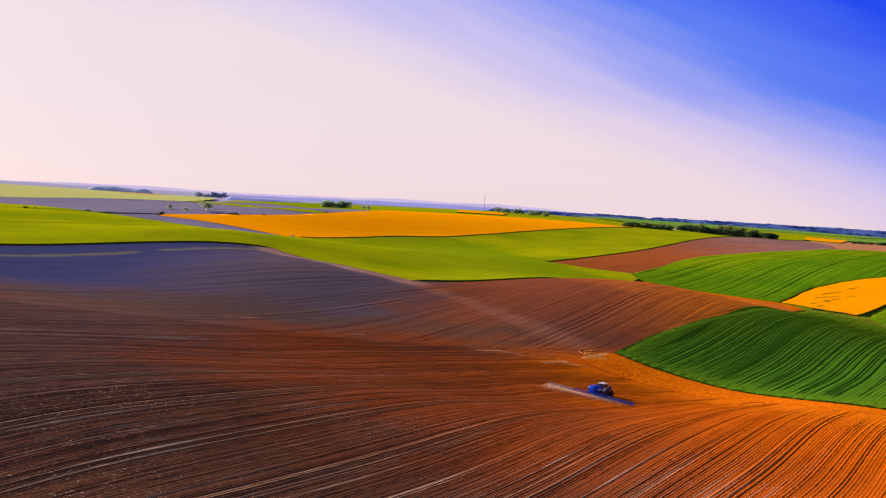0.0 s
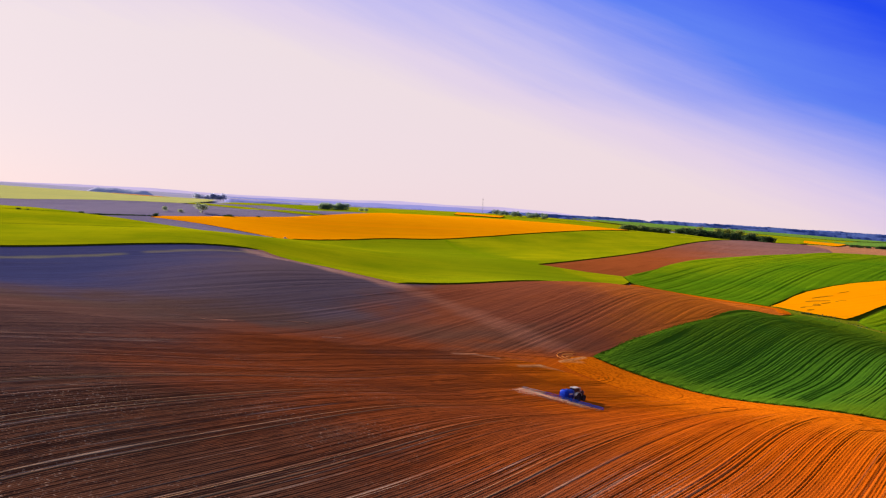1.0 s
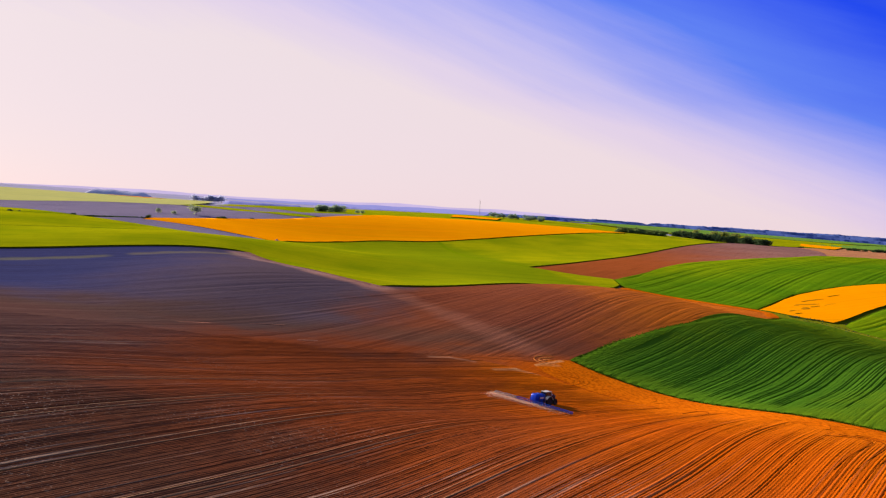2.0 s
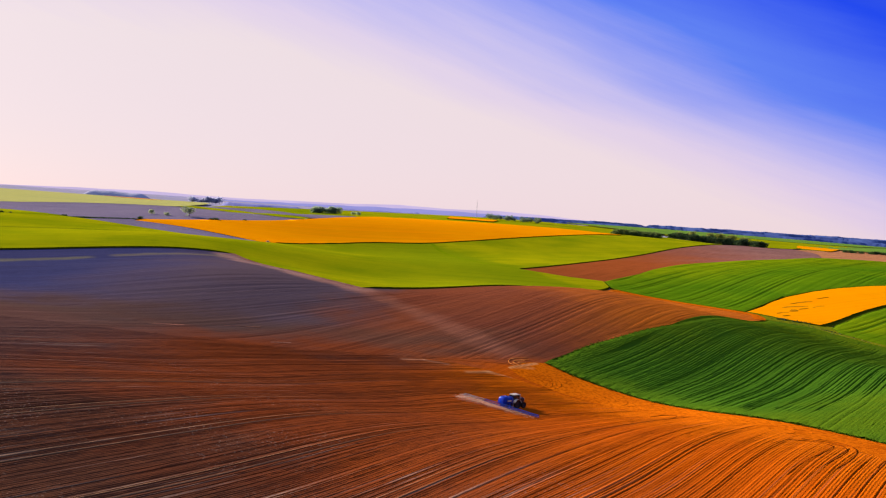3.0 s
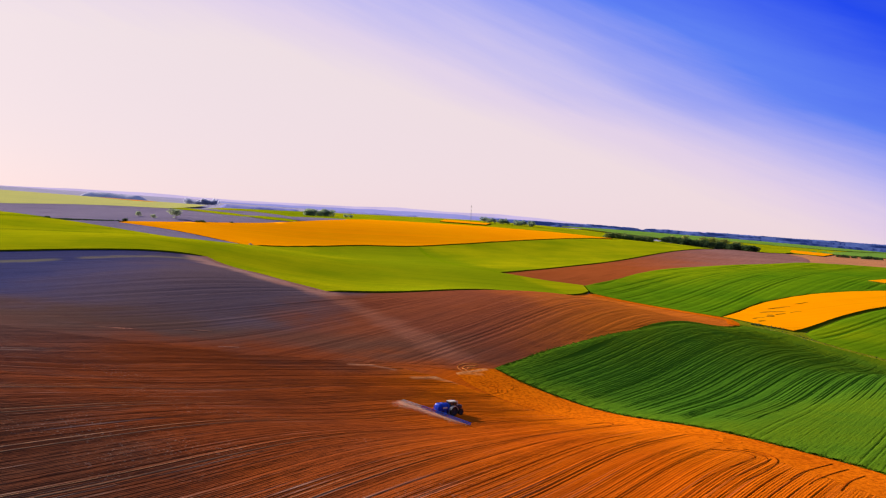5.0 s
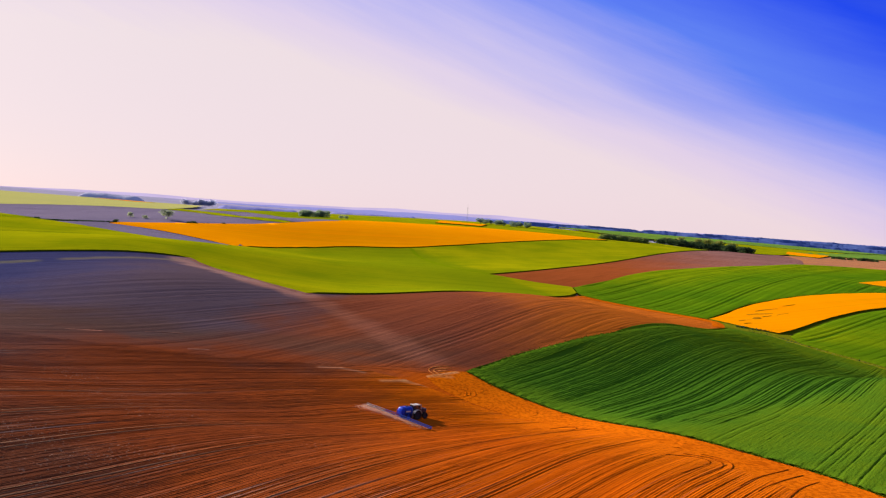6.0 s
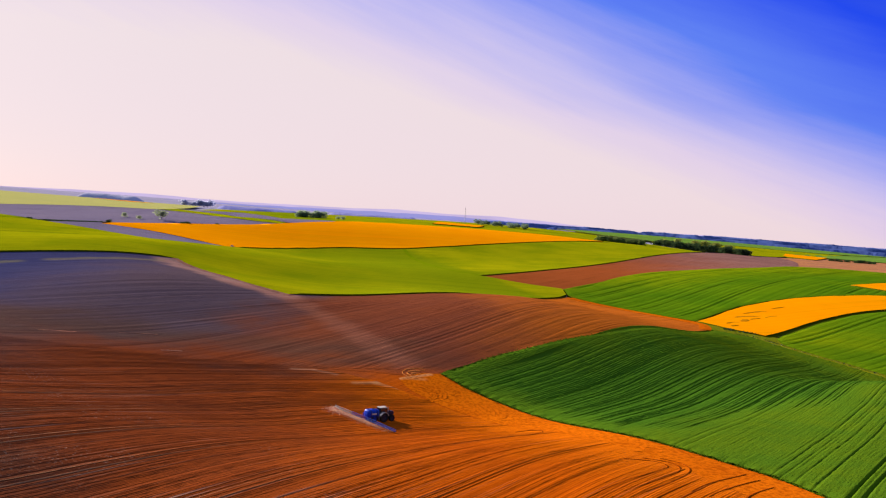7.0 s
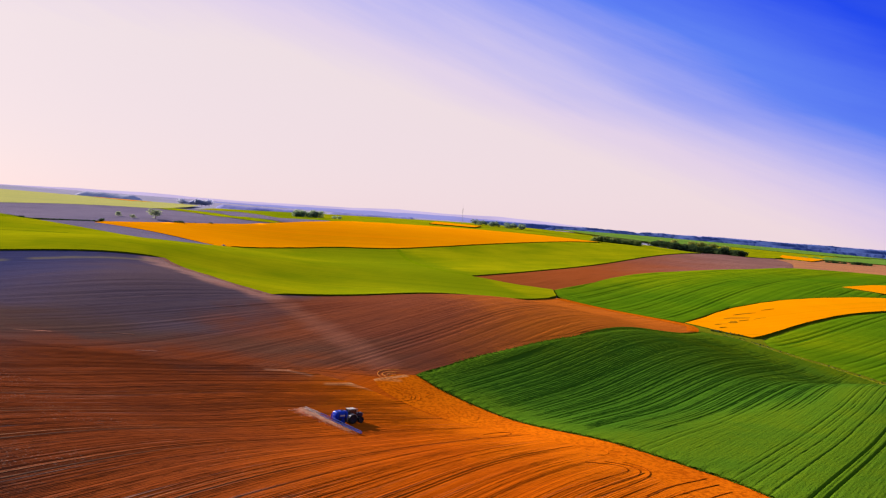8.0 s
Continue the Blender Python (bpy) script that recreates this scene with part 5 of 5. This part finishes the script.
def woods(name, bands, leaf, seed, label, steep=4.0):
    """Far woodland seen as one closed canopy: an uneven roof of crowns with steep sides, along bands of the plan (from, to, half depth, height)."""
    rng = np.random.default_rng(seed)
    V, F = [], []
    for a, b, depth, high in bands:
        a, b = np.array(a, float), np.array(b, float)
        d = b - a
        long = np.linalg.norm(d)
        d /= long
        side = np.array((-d[1], d[0]))
        n, m = int(long / 5), 9
        t, q = np.meshgrid(np.linspace(0, long, n), np.linspace(-1, 1, m), indexing="ij")
        bulge = 1 + 0.3 * wobble(t, q * 0, 60.0, seed)
        x = a[0] + d[0] * t + side[0] * q * depth * bulge + rng.normal(0, 1.0, t.shape)
        y = a[1] + d[1] * t + side[1] * q * depth * bulge + rng.normal(0, 1.0, t.shape)
        roof = np.clip((1 - np.abs(q)) * steep, 0, 1) ** 0.6 * np.clip(np.minimum(t, long - t) / 25, 0, 1) ** 0.5
        crowns = 0.86 + 0.08 * wobble(t, q * 60, 45.0, seed + 2) + 0.05 * wobble(t, q * 90, 11.0, seed + 5) + rng.normal(0, 0.025, t.shape)
        z = height(x, y) - 0.0022 * np.hypot(x, y) - 1.0 + (high + 1.0) * roof * crowns
        k = len(V)
        V += [tuple(v) for v in np.stack([x, y, z], -1).reshape(-1, 3)]
        idx = np.arange(n * m).reshape(n, m) + k
        F += [tuple(int(i) for i in f) for f in np.stack([idx[:-1, :-1], idx[1:, :-1], idx[1:, 1:], idx[:-1, 1:]], -1).reshape(-1, 4)]
    me = mesh_from(name, V, F, leaf)
    if me.polygons[len(F) // 2].normal.z < 0:
        me.flip_normals()
    tagged(new(name, me), label, "woods", kind="stuff")


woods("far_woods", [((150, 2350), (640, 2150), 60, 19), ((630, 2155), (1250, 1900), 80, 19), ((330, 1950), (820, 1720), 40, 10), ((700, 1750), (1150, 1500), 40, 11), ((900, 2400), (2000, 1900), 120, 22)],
      WOOD_BLUE, 41, "dark woods along the horizon, blued for haze")
woods("distant_woods", [((-383, 2469), (-60, 2510), 110, 17), ((-860, 2745), (-560, 2830), 120, 17)], WOOD_VIOLET, 43, "woods on distant hillsides, coloured violet for haze", 1.5)
woods("ridge_wood", [((-1040, 2045), (-865, 2095), 60, 21)], WOOD_MIST, 42, "wood on the top of a far hill, paled for haze", 1.5)


# ---- the mast ----
def build_mast():
    x, y = 86.0, 1456.0
    ob = new("radio_mast")
    ob.location = (x, y, ground_at(x, y) - 3.5)
    tagged(ob, "tall slim lattice radio mast on the skyline", "mast")
    bm = bmesh.new()
    for k in range(3):
        a = k * 2.094
        rod(bm, (1.3 * math.cos(a), 1.3 * math.sin(a), 0), (0.5 * math.cos(a), 0.5 * math.sin(a), 36), 0.16, 0.12, 6)
    part("leg", bm, STEEL, ob)
    bm = bmesh.new()
    for i in range(18):
        z0, z1 = i * 2.0, i * 2.0 + 2.0
        r0, r1 = 1.3 - 0.8 * z0 / 36, 1.3 - 0.8 * z1 / 36
        for k in range(3):
            a, b = k * 2.094, (k + 1) * 2.094
            rod(bm, (r0 * math.cos(a), r0 * math.sin(a), z0), (r1 * math.cos(b), r1 * math.sin(b), z1), 0.07, n=4)
    part("bracing", bm, STEEL, ob)
    bm = bmesh.new()
    rod(bm, (0, 0, 36), (0, 0, 41), 0.1, 0.05, 6)
    part("antenna", bm, STEEL, ob)
    for z, a in ((33, 0.3), (34, 2.4), (30, 4.4)):
        bm = bmesh.new()
        box(bm, (0.8 * math.cos(a), 0.8 * math.sin(a), z), (0.35, 0.35, 1.8), 0.05)
        part("panel_antenna", bm, GREY_PAINT, ob)


build_mast()


# ---- the far skyline: plain hills that glow in the colour of haze, too far off to shift ----
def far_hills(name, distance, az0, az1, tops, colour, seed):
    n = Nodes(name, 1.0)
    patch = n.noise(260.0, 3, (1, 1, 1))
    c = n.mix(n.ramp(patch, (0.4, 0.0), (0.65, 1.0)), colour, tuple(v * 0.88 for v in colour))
    # Emission gives the hills their haze violet in place of sunlight.
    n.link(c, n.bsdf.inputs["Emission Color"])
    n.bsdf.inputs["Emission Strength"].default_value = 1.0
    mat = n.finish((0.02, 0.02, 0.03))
    k = 160
    az = np.radians(np.linspace(az0, az1, k))
    h = np.interp(np.linspace(0, 1, k), np.linspace(0, 1, len(tops)), tops)
    u = np.linspace(0, 30, k)
    h = h + 4 * (smooth_line(u, seed) - 0.5) + 2.0 * (smooth_line(u * 3.1, seed + 1) - 0.5)
    V = []
    for back, z in ((0, None), (60, 0.75), (160, 1.0), (320, 0.6)):
        for a, t in zip(az, h):
            d = distance + back
            V.append((30 + d * math.sin(a), d * math.cos(a), -60.0 if z is None else 15 + (t - 15) * z))
    F = [(r * k + i, r * k + i + 1, (r + 1) * k + i + 1, (r + 1) * k + i) for r in range(3) for i in range(k - 1)]
    tagged(new("backdrop", mesh_from(name, V, F, mat)), "hills along the far horizon, glowing in the violet of haze", "hills", kind="structure")


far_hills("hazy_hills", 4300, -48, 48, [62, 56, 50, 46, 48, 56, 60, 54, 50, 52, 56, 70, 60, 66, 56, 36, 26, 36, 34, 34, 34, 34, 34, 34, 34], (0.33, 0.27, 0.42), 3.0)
far_hills("blue_haze_hills", 3700, -22, 26, [36, 38, 42, 46, 47, 44, 38, 30, 24, 20], (0.17, 0.165, 0.37), 9.0)


# ---- weeds and tufts along the field edges ----
def tufts(name, path, count, spread, size, leaf, seed, label):
    rng = np.random.default_rng(seed)
    p = np.array(path, float)
    C, S = [], []
    for _ in range(count):
        i = rng.integers(len(p) - 1)
        q = p[i] + (p[i + 1] - p[i]) * rng.random() + rng.normal(0, spread, 2)
        s = size * rng.uniform(0.5, 1.5)
        C.append((q[0], q[1], ground_at(q[0], q[1]) + 0.25 + 0.3 * s))
        S.append(s)
    V, F = clump_cloud(C, S, seed, 0.8)
    me = bpy.data.meshes.new(name)
    me.from_pydata(V, [], F)
    me.materials.append(leaf)
    tagged(new(name, me), label, "weeds", kind="stuff")


tufts("edge_weeds", SOUTH_EDGE[:11], 520, 0.35, 0.17, LEAF_EDGE, 61, "ragged dark weeds along the wheat's lower edge")
tufts("edge_weeds", NORTH_EDGE, 600, 0.4, 0.18, LEAF_EDGE, 62, "green weeds along the wheat's upper edge")
tufts("ditch_weeds", DITCH[:8], 700, 1.0, 0.26, LEAF_WEED, 63, "dry yellowish weeds along the ditch")
tufts("ditch_weeds", DITCH[:8], 120, 1.2, 0.42, LEAF_DARK, 64, "dark weeds along the ditch")
tufts("gap_weeds", [(206, 382), (221, 370)], 60, 1.2, 0.6, LEAF_DARK, 66, "dark weeds at the rapeseed's corner")
tufts("low_hedge", [(-306, 606), (-268, 657)], 420, 0.4, 0.5, LEAF_DARK, 67, "low dark hedge between two bare fields")


def build_stones(x, y):
    # Stones stand in for a small pale car at the field corner.
    ob = new("car_stand_in")
    ob.location = (x, y, ground_at(x, y))
    tagged(ob, "heap of pale stones in place of a small parked car", "stones")
    rng = random.Random(8)
    for k in range(11):
        bm = bmesh.new()
        r = rng.uniform(0.5, 0.95)
        bmesh.ops.create_icosphere(bm, subdivisions=2, radius=r)
        for v in bm.verts:
            v.co *= 1 + 0.25 * noise.noise(v.co * 1.3 + Vector((k * 7.0, 0, 0)))
            v.co.z *= 0.7
        a, d = k * 2.4, 0.0 if k > 8 else rng.uniform(0.6, 2.0)
        bmesh.ops.translate(bm, verts=bm.verts, vec=(d * math.cos(a), d * math.sin(a), 0.5 + (0.75 if k > 8 else 0.0)))
        part("stone", bm, STONE, ob)


build_stones(-127, 596)
